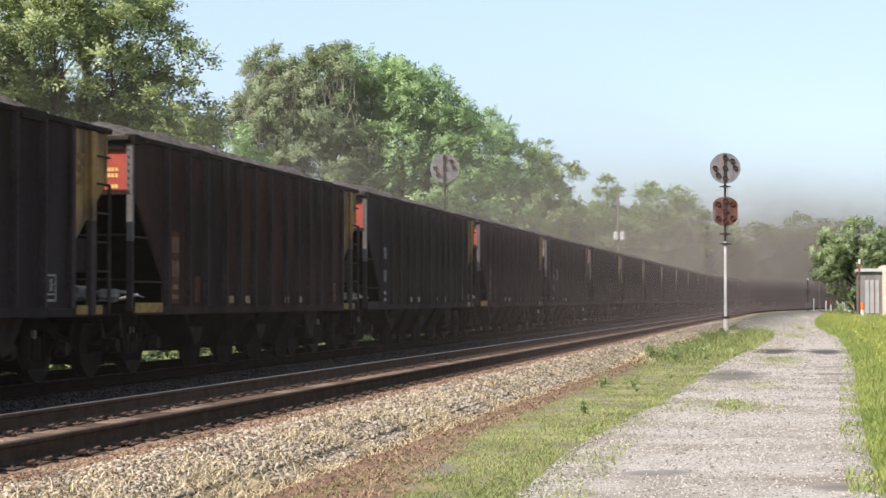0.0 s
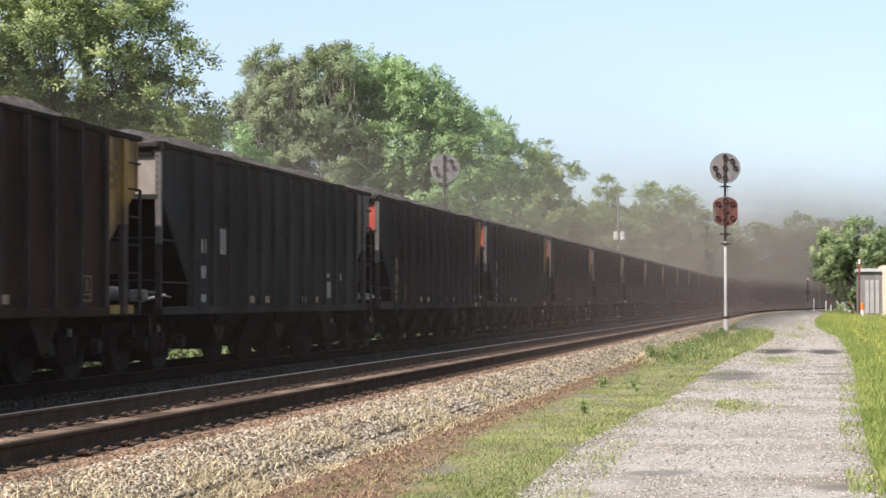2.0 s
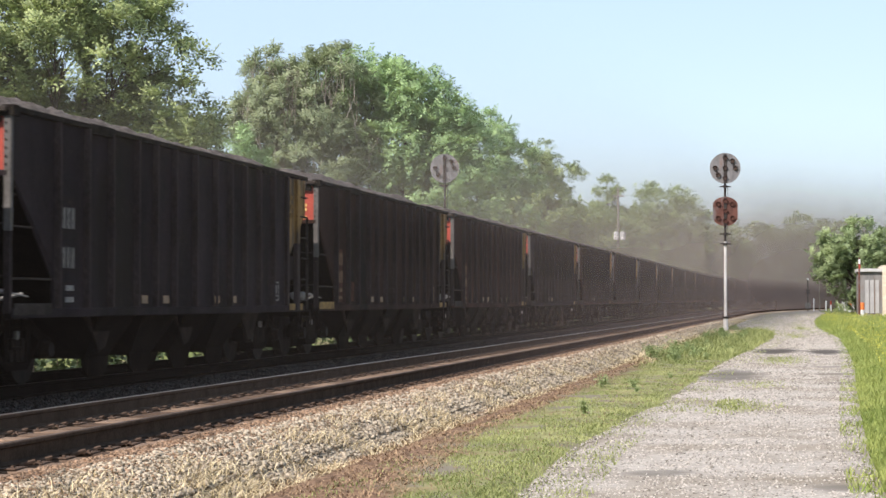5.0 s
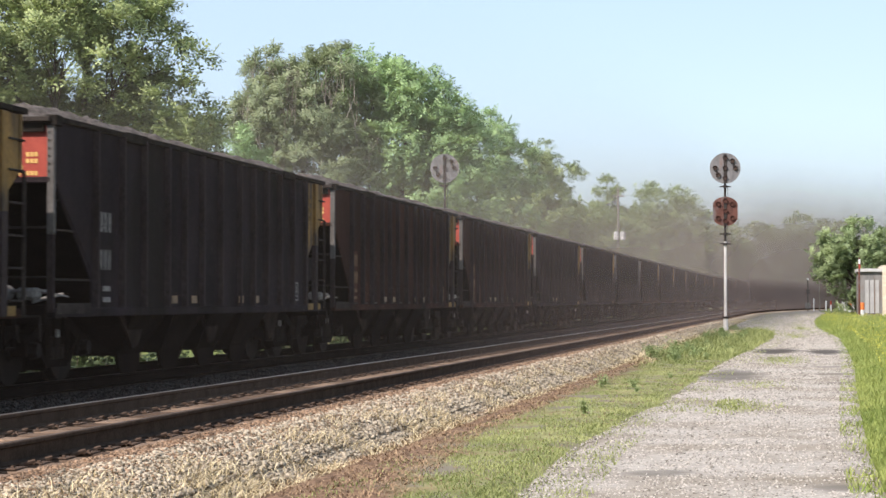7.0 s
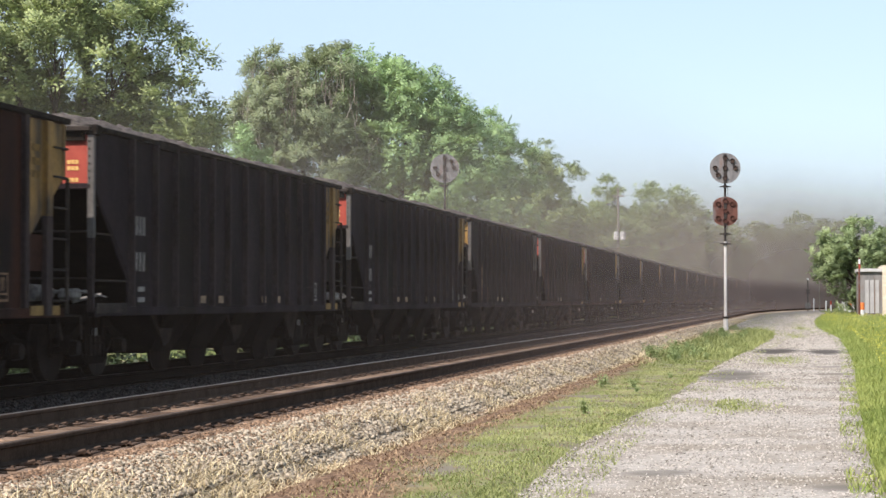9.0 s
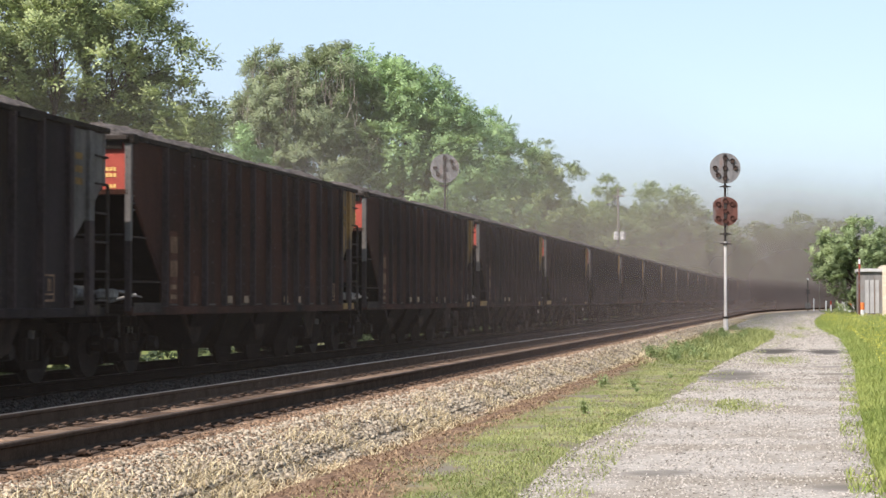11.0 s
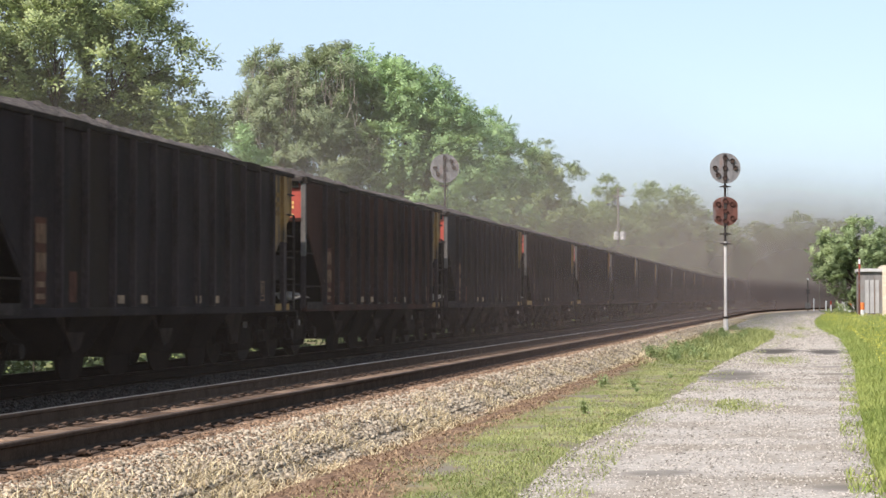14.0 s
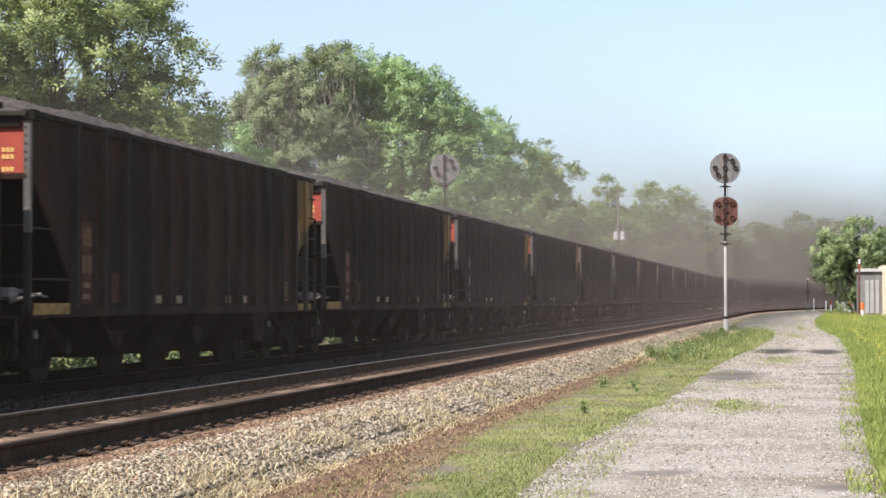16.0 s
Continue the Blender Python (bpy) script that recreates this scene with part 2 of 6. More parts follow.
M = {
    "ground": material("ground grass and earth", (0.0504, 0.084, 0.0168), (0.168, 0.1848, 0.0504), 0.5, 0.95, bump=0.6, fine=9, spots=((0.1344, 0.1092, 0.0588), 0.25, 0.5)),
    "lane": lane_material(),
    "dark_bed": material("near-black ballast", (0.012, 0.009, 0.0078), (0.062, 0.047, 0.040), 3.5, 0.9, bump=1.0, fine=22, spec=0.08),
    "bed": material("ballast bed", (0.15, 0.115, 0.083), (0.34, 0.275, 0.20), 2.5, 0.95, bump=1.0, fine=22),
    "stone": material("ballast stone", (0.135, 0.108, 0.077), (0.44, 0.375, 0.285), 1.5, 0.95, bump=0.3, island=0.75, spec=0.1),
    "rust_stone": material("rust-stained ballast stone", (0.09, 0.058, 0.038), (0.31, 0.208, 0.138), 1.5, 0.95, bump=0.3, island=0.8, spec=0.1),
    "gravel": material("fine grey gravel stone", (0.15, 0.135, 0.115), (0.46, 0.42, 0.37), 1.5, 0.95, bump=0.2, island=0.9, spec=0.1),
    "verge": verge_material(),
    "rail": material("rusty dark rail steel", (0.030, 0.0205, 0.0145), (0.066, 0.045, 0.0325), 5, 0.9, metal=0.0, spec=0.04, bump=0.2),
    "rail_head": material("polished rail head", (0.252, 0.2352, 0.2184), (0.462, 0.4452, 0.42), 3, 0.35, metal=0.9, bump=0.05),
    "rail_head_dull": material("dull rusty rail head", (0.045, 0.034, 0.027), (0.095, 0.072, 0.058), 3, 0.8, metal=0.1, bump=0.05, spec=0.1),
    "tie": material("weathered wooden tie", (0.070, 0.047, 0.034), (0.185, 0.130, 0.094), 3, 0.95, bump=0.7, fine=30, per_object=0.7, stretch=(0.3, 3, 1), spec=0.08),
    "tie_far": material("dark wooden tie", (0.0252, 0.021, 0.0168), (0.0756, 0.0588, 0.0462), 3, 0.95, bump=0.7, fine=30),
    "plate": material("rusted tie plate", (0.040, 0.027, 0.020), (0.100, 0.066, 0.047), 6, 0.9, spec=0.1, bump=0.3),
    "coal": material("heaped coal", (0.014, 0.012, 0.011), (0.115, 0.098, 0.087), 9, 0.9, bump=1.0, fine=22, spec=0.1),
    "rim": material("coal-smeared rim steel", (0.0067, 0.0057, 0.005), (0.0252, 0.021, 0.0176), 4, 0.95, spec=0.02, bump=0.4),
    # Darker leaf copy: the shade beyond the train is put into its colour.
    "hedge": leaf_material("weed leaves with shade painted in", (0.020, 0.036, 0.013), (0.050, 0.072, 0.026), (0.040, 0.060, 0.020), 0.25),
    # Near-black colour that holds the deep shade under the cars.
    "steel_dark": material("grimy underframe steel with shade painted in", (0.004, 0.0028, 0.0021), (0.0135, 0.0089, 0.0064), 3, 0.9, spec=0.02, bump=0.3),
    "underside": material("underside sheet with bounced light painted in", (0.010, 0.0068, 0.0054), (0.040, 0.028, 0.0225), 3, 0.9, spec=0.03, bump=0.3),
    "wheel": material("brown dusty wheel steel", (0.0062, 0.0047, 0.0040), (0.0235, 0.0165, 0.0125), 4, 0.8, metal=0.1, spec=0.1, bump=0.2),
    "cap": material("coal-dusted cap steel", (0.0145, 0.0118, 0.0103), (0.050, 0.041, 0.035), 3, 0.9, spec=0.05, bump=0.2),
    "post": material("worn grey corner post", (0.0378, 0.0344, 0.0319), (0.126, 0.1159, 0.1075), 3, 0.8, spec=0.1, bump=0.2, stretch=(1, 1, 0.4)),
    "red": material("faded red end paint", (0.2016, 0.0294, 0.0185), (0.3528, 0.063, 0.0403), 2, 0.7, bump=0.1, spots=((0.1344, 0.0336, 0.0252), 1.5, 0.2)),
    "end_pale": material("faded pale end paint", (0.14, 0.118, 0.098), (0.28, 0.24, 0.205), 2, 0.8, bump=0.1, spots=((0.07, 0.052, 0.042), 1.5, 0.3)),
    "rust_dirt": material("rust-coloured dirt", (0.10, 0.058, 0.034), (0.34, 0.205, 0.125), 5, 0.97, bump=1.0, fine=34, spots=((0.30, 0.23, 0.165), 2.2, 0.35), spec=0.06),
    "cinder": material("dark cinder stone", (0.014, 0.0125, 0.0120), (0.060, 0.0545, 0.0515), 1.5, 0.95, bump=0.3, island=0.8, spec=0.1),
    "yellow": material("soot-stained yellow end paint", (0.1008, 0.0546, 0.0168), (0.4032, 0.2268, 0.0504), 1.6, 0.75, bump=0.1, spots=((0.0378, 0.0252, 0.0151), 1.6, 0.6), stretch=(1, 1, 0.35)),
    "sill_yellow": material("grimy orange-yellow plate", (0.10, 0.055, 0.014), (0.31, 0.18, 0.042), 6, 0.75, bump=0.1),
    "bar_yellow": material("yellow stencil", (0.56, 0.33, 0.10), (0.72, 0.47, 0.16), 5, 0.6, bump=0.0),
    "bar_white": material("dusty white stencil", (0.0504, 0.0462, 0.042), (0.2856, 0.2688, 0.252), 14, 0.8, bump=0.0),
    "bar_brown": material("rusty stencil panel", (0.0378, 0.0168, 0.0109), (0.0924, 0.0403, 0.0252), 6, 0.85, bump=0.0, spec=0.05),
    "bar_soot": material("rubbed dark stencil", (0.05, 0.033, 0.016), (0.20, 0.125, 0.045), 9, 0.85, bump=0.0, spec=0.05),
    "bar_tan": material("faded tan stencil", (0.0756, 0.0462, 0.0294), (0.2184, 0.1386, 0.0882), 9, 0.85, bump=0.0, spec=0.05),
    "reflector": material("grimy amber reflector", (0.084, 0.0504, 0.0252), (0.2856, 0.1848, 0.1008), 6, 0.6, bump=0.0),
    "brake": material("dusty pale brake gear", (0.06, 0.054, 0.05), (0.27, 0.25, 0.23), 9, 0.8, bump=0.2),
    "disc": material("weathered grey signal disc", (0.084, 0.0798, 0.0798), (0.2184, 0.21, 0.21), 4, 0.7, bump=0.1, spots=((0.1848, 0.1092, 0.084), 2.0, 0.25), stretch=(1, 1, 0.3)),
    "disc_rust": material("rust-red signal backing", (0.058, 0.026, 0.020), (0.145, 0.060, 0.045), 4, 0.8, bump=0.2, spots=((0.1428, 0.126, 0.1218), 2.5, 0.3), stretch=(1, 1, 0.3)),
    "signal_black": material("dull black signal iron", (0.0126, 0.0109, 0.0109), (0.042, 0.0336, 0.0294), 5, 0.7, bump=0.2),
    "mast": material("chalky white mast paint", (0.462, 0.42, 0.3948), (0.672, 0.6468, 0.6216), 3, 0.7, bump=0.1, spots=((0.336, 0.21, 0.1512), 1.5, 0.2), stretch=(1, 1, 0.3)),
    "bark": material("grey-brown bark", (0.042, 0.0336, 0.0252), (0.1344, 0.1092, 0.084), 3, 0.95, bump=0.9, fine=20, stretch=(1, 1, 0.25)),
    "twig": material("dead grey twigs", (0.15, 0.13, 0.105), (0.30, 0.26, 0.215), 3, 0.95, bump=0.2),
    "straw": material("dry straw", (0.2688, 0.2016, 0.1008), (0.672, 0.5628, 0.3528), 3, 0.9, bump=0.0, island=0.6),
    "dead": material("brown dead weed", (0.125, 0.075, 0.042), (0.38, 0.26, 0.155), 3, 0.9, bump=0.0, island=0.8),
    "orange": material("faded orange plastic", (0.546, 0.1176, 0.0252), (0.714, 0.21, 0.0588), 4, 0.6, bump=0.05),
    "white": material("white paint", (0.5208, 0.5208, 0.5208), (0.6888, 0.6888, 0.6804), 3, 0.6, bump=0.05),
    "panel": material("dull pale panel", (0.2184, 0.2142, 0.21), (0.3864, 0.378, 0.3696), 3, 0.8, bump=0.1, stretch=(1, 1, 0.2)),
    "fascia": material("weathered white fascia", (0.3024, 0.294, 0.2856), (0.504, 0.4956, 0.4788), 3, 0.8, bump=0.1),
    "corrugated": material("grey weathered sheet wall", (0.1092, 0.105, 0.1008), (0.2268, 0.2184, 0.21), 2, 0.8, bump=0.1, spots=((0.168, 0.1176, 0.0924), 1.2, 0.3), stretch=(1, 1, 0.2)),
    "cream": material("cream block wall", (0.4872, 0.42, 0.3192), (0.6216, 0.5544, 0.4368), 2, 0.85, bump=0.3, per_object=0.3),
    "pole": material("grey timber pole", (0.1176, 0.1008, 0.084), (0.252, 0.2268, 0.2016), 3, 0.9, bump=0.4, stretch=(1, 1, 0.2)),
    "leaf_ash": leaf_material("broad green leaves", (0.045, 0.080, 0.030), (0.49, 0.56, 0.245), (0.34, 0.43, 0.15), 0.24),
    # Leaf colour lightened to hold the haze in front of this tree.
    "leaf_shed": leaf_material("green leaves paled for haze", (0.09, 0.135, 0.065), (0.37, 0.455, 0.23), (0.31, 0.39, 0.165), 0.3),
    "lamp_rust": material("rust-red lamp housing", (0.034, 0.018, 0.014), (0.10, 0.046, 0.036), 6, 0.85, bump=0.1, spec=0.1),
    "lamp": material("rust-browned lamp housing", (0.022, 0.016, 0.014), (0.07, 0.048, 0.040), 6, 0.8, bump=0.1, spec=0.1),
    "leaf_bright": leaf_material("bright green leaves", (0.13, 0.225, 0.095), (0.41, 0.56, 0.27), (0.37, 0.52, 0.20), 0.3),
    "leaf_grey": leaf_material("dusty grey-green leaves", (0.15, 0.19, 0.105), (0.32, 0.375, 0.215), (0.29, 0.35, 0.18), 0.3),
    "leaf_wood": leaf_material("woodland leaves", (0.14, 0.20, 0.085), (0.42, 0.50, 0.235), (0.34, 0.42, 0.17)),
    "blade": leaf_material("grass blades", (0.135, 0.165, 0.055), (0.42, 0.44, 0.18), (0.29, 0.33, 0.10), 0.33),
    "meadow": leaf_material("meadow blades", (0.1092, 0.1764, 0.0336), (0.3864, 0.42, 0.126), (0.2856, 0.336, 0.0756), 0.3),
    "flower": leaf_material("yellow flowers", (0.462, 0.4032, 0.042), (0.714, 0.6552, 0.126), (0.504, 0.462, 0.0672), 0.25),
    "dust_near": dust_material("thin coal dust and haze", (0.352, 0.281, 0.259), 0.57, 28.0, 76.0, -0.6, 0.06, 1.0),
    "dust_far": dust_material("coal dust and haze in front of the train", (0.43, 0.38, 0.345), 0.51, 8.0, 62.0, 2.7, 0.085, 0.26),
    "dust_back": dust_material("brown coal dust behind the cars", (0.41, 0.35, 0.31), 0.58, 12.0, 38.0, 2.6, 0.060, 0.0),
}
CAR_PAINT = {
    "black": material("sooty black car paint", (0.0074, 0.0056, 0.0057), (0.027, 0.0208, 0.0212), 1.2, 0.8, bump=0.15, spec=0.04, spots=((0.0202, 0.0143, 0.0109), 0.8, 0.3), stretch=(1, 1, 0.3)),
    "blue": material("sooty blue-black car paint", (0.0082, 0.0058, 0.0064), (0.0285, 0.021, 0.0232), 1.2, 0.8, bump=0.15, spec=0.04, spots=((0.0151, 0.0118, 0.0101), 0.8, 0.3), stretch=(1, 1, 0.3)),
    "brown": material("sooty red-brown car paint", (0.0105, 0.0062, 0.0050), (0.040, 0.0205, 0.0155), 1.2, 0.8, bump=0.15, spec=0.04, spots=((0.0118, 0.0092, 0.0084), 0.8, 0.3), stretch=(1, 1, 0.3)),
    "rust": material("sooty rust-red car paint", (0.0125, 0.0060, 0.0046), (0.058, 0.0235, 0.0155), 1.2, 0.8, bump=0.15, spec=0.04, spots=((0.0128, 0.0092, 0.0084), 0.6, 0.4), stretch=(1, 1, 0.35)),
    # Lighter than the sheets: light that ribs catch is put into the colour.
    "rib": material("rib steel with caught light painted in", (0.016, 0.0122, 0.0118), (0.058, 0.044, 0.042), 1.6, 0.8, bump=0.15, spec=0.04, stretch=(1, 1, 0.4)),
    "grey": material("sooty dark grey car paint", (0.0101, 0.0101, 0.0105), (0.0353, 0.0336, 0.0336), 1.2, 0.8, bump=0.15, spec=0.04, spots=((0.0168, 0.0151, 0.0143), 0.8, 0.3), stretch=(1, 1, 0.3)),
}


# ---- shape helpers ----
def thing(name, label, category, group="", kind=""):
    return tagged(new(name), label, category, group, kind)


def part(name, bm, mat, parent, label="", smooth=False):
    me = bpy.data.meshes.new(name)
    bm.to_mesh(me)
    bm.free()
    me.materials.append(mat)
    if smooth:
        me.shade_smooth()
    ob = new(name, me)
    ob.parent = parent
    return tagged(ob, label)


def share(name, me, parent, m=None, label=""):
    ob = new(name, me)
    ob.parent = parent
    if m is not None:
        ob.matrix_basis = m
    return tagged(ob, label)


def soup(name, verts, faces, mat, parent=None, label="", smooth=False, normals=None):
    """A mesh from numpy arrays of corners and of equal-sided faces, with the corners' normals if they are given."""
    me = bpy.data.meshes.new(name)
    verts, faces = np.asarray(verts, np.float32), np.asarray(faces, np.int32)
    k = faces.shape[1]
    me.vertices.add(len(verts))
    me.vertices.foreach_set("co", verts.ravel())
    me.loops.add(faces.size)
    me.loops.foreach_set("vertex_index", faces.ravel())
    me.polygons.add(len(faces))
    me.polygons.foreach_set("loop_start", np.arange(0, faces.size, k, dtype=np.int32))
    me.update(calc_edges=True)
    me.validate()
    me.materials.append(mat)
    if smooth:
        me.shade_smooth()
    if normals is not None and len(me.vertices) == len(normals):
        me.shade_smooth()
        me.normals_split_custom_set_from_vertices(normals)
    ob = new(name, me)
    ob.parent = parent
    return tagged(ob, label)


def rounded(v, f, centres):
    """Leaf corners' normals that follow the round of the pad they grow on, and the faces turned to agree with them."""
    v = np.asarray(v)
    n = v - centres
    n /= np.linalg.norm(n, axis=1, keepdims=True) + 1e-9
    n += np.array([0, 0, 0.25])
    own = np.cross(v[f[:, 1]] - v[f[:, 0]], v[f[:, 3]] - v[f[:, 0]])
    own /= np.linalg.norm(own, axis=1, keepdims=True) + 1e-12
    away = (own * n[f[:, 0]]).sum(1) < 0
    f = np.where(away[:, None], f[:, ::-1], f)
    own[away] *= -1
    n = n + 0.55 * np.repeat(own, 4, 0)
    return n / (np.linalg.norm(n, axis=1, keepdims=True) + 1e-9), f


def box(bm, x0, x1, y0, y1, z0, z1, bevel=0.0):
    r = bmesh.ops.create_cube(bm, size=1)
    vs = r["verts"]
    bmesh.ops.scale(bm, vec=(x1 - x0, y1 - y0, z1 - z0), verts=vs)
    bmesh.ops.translate(bm, vec=((x0 + x1) / 2, (y0 + y1) / 2, (z0 + z1) / 2), verts=vs)
    if bevel:
        es = list({e for v in vs for e in v.link_edges})
        bmesh.ops.bevel(bm, geom=es, offset=bevel, segments=1, affect="EDGES")
    return bm


def slab(bm, outline, axis, a, b):
    """A plate: an outline of (u, v) drawn across one axis, from a to b along it. Axis x: (y, z); y: (x, z); z: (x, y)."""
    def at(u, v, w):
        return {"x": (w, u, v), "y": (u, w, v), "z": (u, v, w)}[axis]
    lo = [bm.verts.new(at(u, v, a)) for u, v in outline]
    hi = [bm.verts.new(at(u, v, b)) for u, v in outline]
    fs = [bm.faces.new(lo), bm.faces.new(hi[::-1])]
    for i in range(len(lo)):
        j = (i + 1) % len(lo)
        fs.append(bm.faces.new((lo[j], lo[i], hi[i], hi[j])))
    bmesh.ops.recalc_face_normals(bm, faces=fs)
    return bm


def rod(bm, a, b, r0, r1=None, seg=8):
    """A round bar or cone frustum from a to b."""
    a, b = Vector(a), Vector(b)
    d = b - a
    if d.length < 1e-6:
        return bm
    turn = d.to_track_quat("Z", "Y").to_matrix().to_4x4()
    bmesh.ops.create_cone(bm, cap_ends=True, segments=seg, radius1=r0, radius2=r0 if r1 is None else r1, depth=d.length,
                          matrix=Matrix.Translation((a + b) / 2) @ turn)
    return bm


def track_at(s, offset):
    """The point of the line that runs beside the straight track's zero line at x = offset, s metres along, and its heading."""
    if s <= CURVE_AT:
        return offset, s, 0.0
    a = (s - CURVE_AT) / CURVE_R
    r = CURVE_R - (offset - FAR_TRACK)
    return FAR_TRACK + CURVE_R - r * math.cos(a), CURVE_AT + r * math.sin(a), -a


def grade(s):
    """A very slight fall of the empty track, set to fit the camera's view."""
    return 0.02 - 0.0012 * (min(max(s, 12.0), 200.0) - 26.0)


def sweep(bm, profile, offset, steps, closed=True, falls=False):
    """A profile of (x, z) carried along a track line through the given distances."""
    rings = []
    for s in steps:
        x, y, a = track_at(s, offset)
        dz = grade(s) if falls else 0.0
        rings.append([bm.verts.new((x + u * math.cos(a), y + u * math.sin(a), v + dz * (v > 0.1))) for u, v in profile])
    n = len(profile)
    fs = []
    for p, q in zip(rings, rings[1:]):
        for i in range(n if closed else n - 1):
            j = (i + 1) % n
            fs.append(bm.faces.new((p[i], p[j], q[j], q[i])))
    if closed:
        fs += [bm.faces.new(rings[0][::-1]), bm.faces.new(rings[-1])]
    bmesh.ops.recalc_face_normals(bm, faces=fs)
    return bm


ALONG = [-60, 0, 10, 20, 30, 45, 60, 80, 100, 130, 160, 185] + [185 + 12 * i for i in range(1, 60)]

# ---- ground, lane, track bed ----
def stretch_rows(xs, ys, height):
    """A sheet over a grid, its height given as a function of x and y."""
    v = [(x, y, height(x, y)) for y in ys for x in xs]
    k = len(xs)
    f = [(j * k + i, j * k + i + 1, (j + 1) * k + i + 1, (j + 1) * k + i) for j in range(len(ys) - 1) for i in range(k - 1)]
    return v, f


def uneven(x, y, size, amount):
    return amount * noise.noise(Vector((x / size, y / size, 3.7)))


def ground_height(x, y):
    if -16 < x < 1.2:
        return -0.03
    far = min(1.0, abs(x + 7) / 60)
    return -0.03 + far * uneven(x, y, 25, 0.5) + (0.10 * min(1, (x - 1.2) / 2) if x > 1.2 else 0)


xs = [-2500, -900, -400, -200, -120, -80, -60, -45, -35, -28, -22, -18, -16, -13, -8, -4, 0, 1.2, 2, 3.2, 5, 8, 12, 18, 26, 40, 60, 100, 200, 500, 1200, 2500]
ys = [-600, -200, -60, -20, 0] + list(range(10, 130, 10)) + list(range(140, 420, 20)) + [450, 500, 600, 800, 1200, 2000, 4000]
tagged(soup("ground", *stretch_rows(xs, ys, ground_height), M["ground"], smooth=True),
       "flat grassy ground beside the railway with bare earth patches", "ground", kind="structure")


LANE_LEFT = ((-40, 15, 20, 25, 30, 45, 55, 62, 80, 92, 100, 112, 125, 185, 220, 260, 300, 340), (-2.3, -2.35, -2.5, -2.4, -2.2, -2.15, -1.9, -1.65, -1.32, -1.4, -2.3, -3.7, -4.25, -4.25, -3.5, -0.6, 4.4, 10.6))
LANE_RIGHT = ((-40, 20, 26, 35, 47, 62, 80, 95, 112, 140, 170, 200, 260, 340), (0.75, 0.75, 0.84, 1.0, 1.26, 1.42, 1.5, 1.15, 0.85, 0.75, 1.2, 1.8, 3.4, 14.0))


def lane_side(y, side):
    """Where the lane's left or right side lies, without its raggedness."""
    return np.interp(y, *(LANE_LEFT if side < 0 else LANE_RIGHT))


def lane_edge(y, side):
    return float(lane_side(y, side)) + 0.16 * noise.noise(Vector((y / 2.2, side * 9.0, 0))) + min(max(y - 45, 0) / 45, 1) * 0.45 * noise.noise(Vector((y / 7.0, side * 4.0, 6))) + 0.10 * noise.noise(Vector((y / 0.7, side * 5.0, 2)))


def lane_z(x, y):
    """Height of the lane's surface away from its ragged edges."""
    w = (x - lane_side(y, -1)) / (lane_side(y, 1) - lane_side(y, -1))
    return 0.047 - 0.0175 * (math.exp(-((w - 0.27) / 0.1) ** 2) + math.exp(-((w - 0.75) / 0.1) ** 2))


ys = [-40 + i * 4 for i in range(12)] + [8 + 0.5 * i for i in range(160)] + [88 + 3 * i for i in range(83)]
v, f = [], []
for y in ys:
    a, b = lane_edge(y, -1), lane_edge(y, 1)
    for i in range(13):
        w = i / 12
        ruts = -0.035 * (math.exp(-((w - 0.27) / 0.1) ** 2) + math.exp(-((w - 0.75) / 0.1) ** 2))
        v.append((a + (b - a) * w, y, 0.012 + ruts * 0.5 + (0.035 if 0 < i < 12 else -0.03)))
f = [(j * 13 + i, j * 13 + i + 1, (j + 1) * 13 + i + 1, (j + 1) * 13 + i) for j in range(len(ys) - 1) for i in range(12)]
tagged(soup("lane", v, f, M["lane"], smooth=True), "pale grey gravel lane with worn wheel ruts beside the track", "gravel lane", kind="structure")

# the raised bed under both tracks, and the verge between it and the lane
BED = [(-7.75, 0.275), (-7.3, 0.235), (-7.1, 0.255), (-6.3, 0.255), (-6.05, 0.225), (-5.76, 0.235), (-5.62, 0.280), (-5.15, 0.280), (-4.85, 0.21), (-4.35, 0.0), (-4.3, -0.06), (-7.75, -0.06)]
bm = bmesh.new()
sweep(bm, BED, 0.0, ALONG, falls=True)
near_bed = tagged(part("track_bed", bm, M["bed"], None), "ballast bed of grey-brown stone under the empty track", "track bed", kind="structure")
# rust washed off the rail onto the stones beside it
bm = bmesh.new()
sweep(bm, [(-5.78, 0.238), (-5.61, 0.294), (-5.42, 0.290), (-5.36, 0.25), (-5.78, 0.22)], 0.0, ALONG, falls=True)
part("rust_dirt", bm, M["rust_dirt"], near_bed, "rust-coloured dirt beside the rail")
DARK_BED = [(-14.0, -0.05), (-12.6, 0.27), (-9.5, 0.29), (-8.6, 0.24), (-7.9, 0.29), (-7.752, 0.287), (-7.752, -0.06), (-14.0, -0.06)]
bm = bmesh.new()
sweep(bm, DARK_BED, 0.0, ALONG)
tagged(part("track_bed", bm, M["dark_bed"], None), "near-black ballast under the loaded track", "track bed", kind="structure")


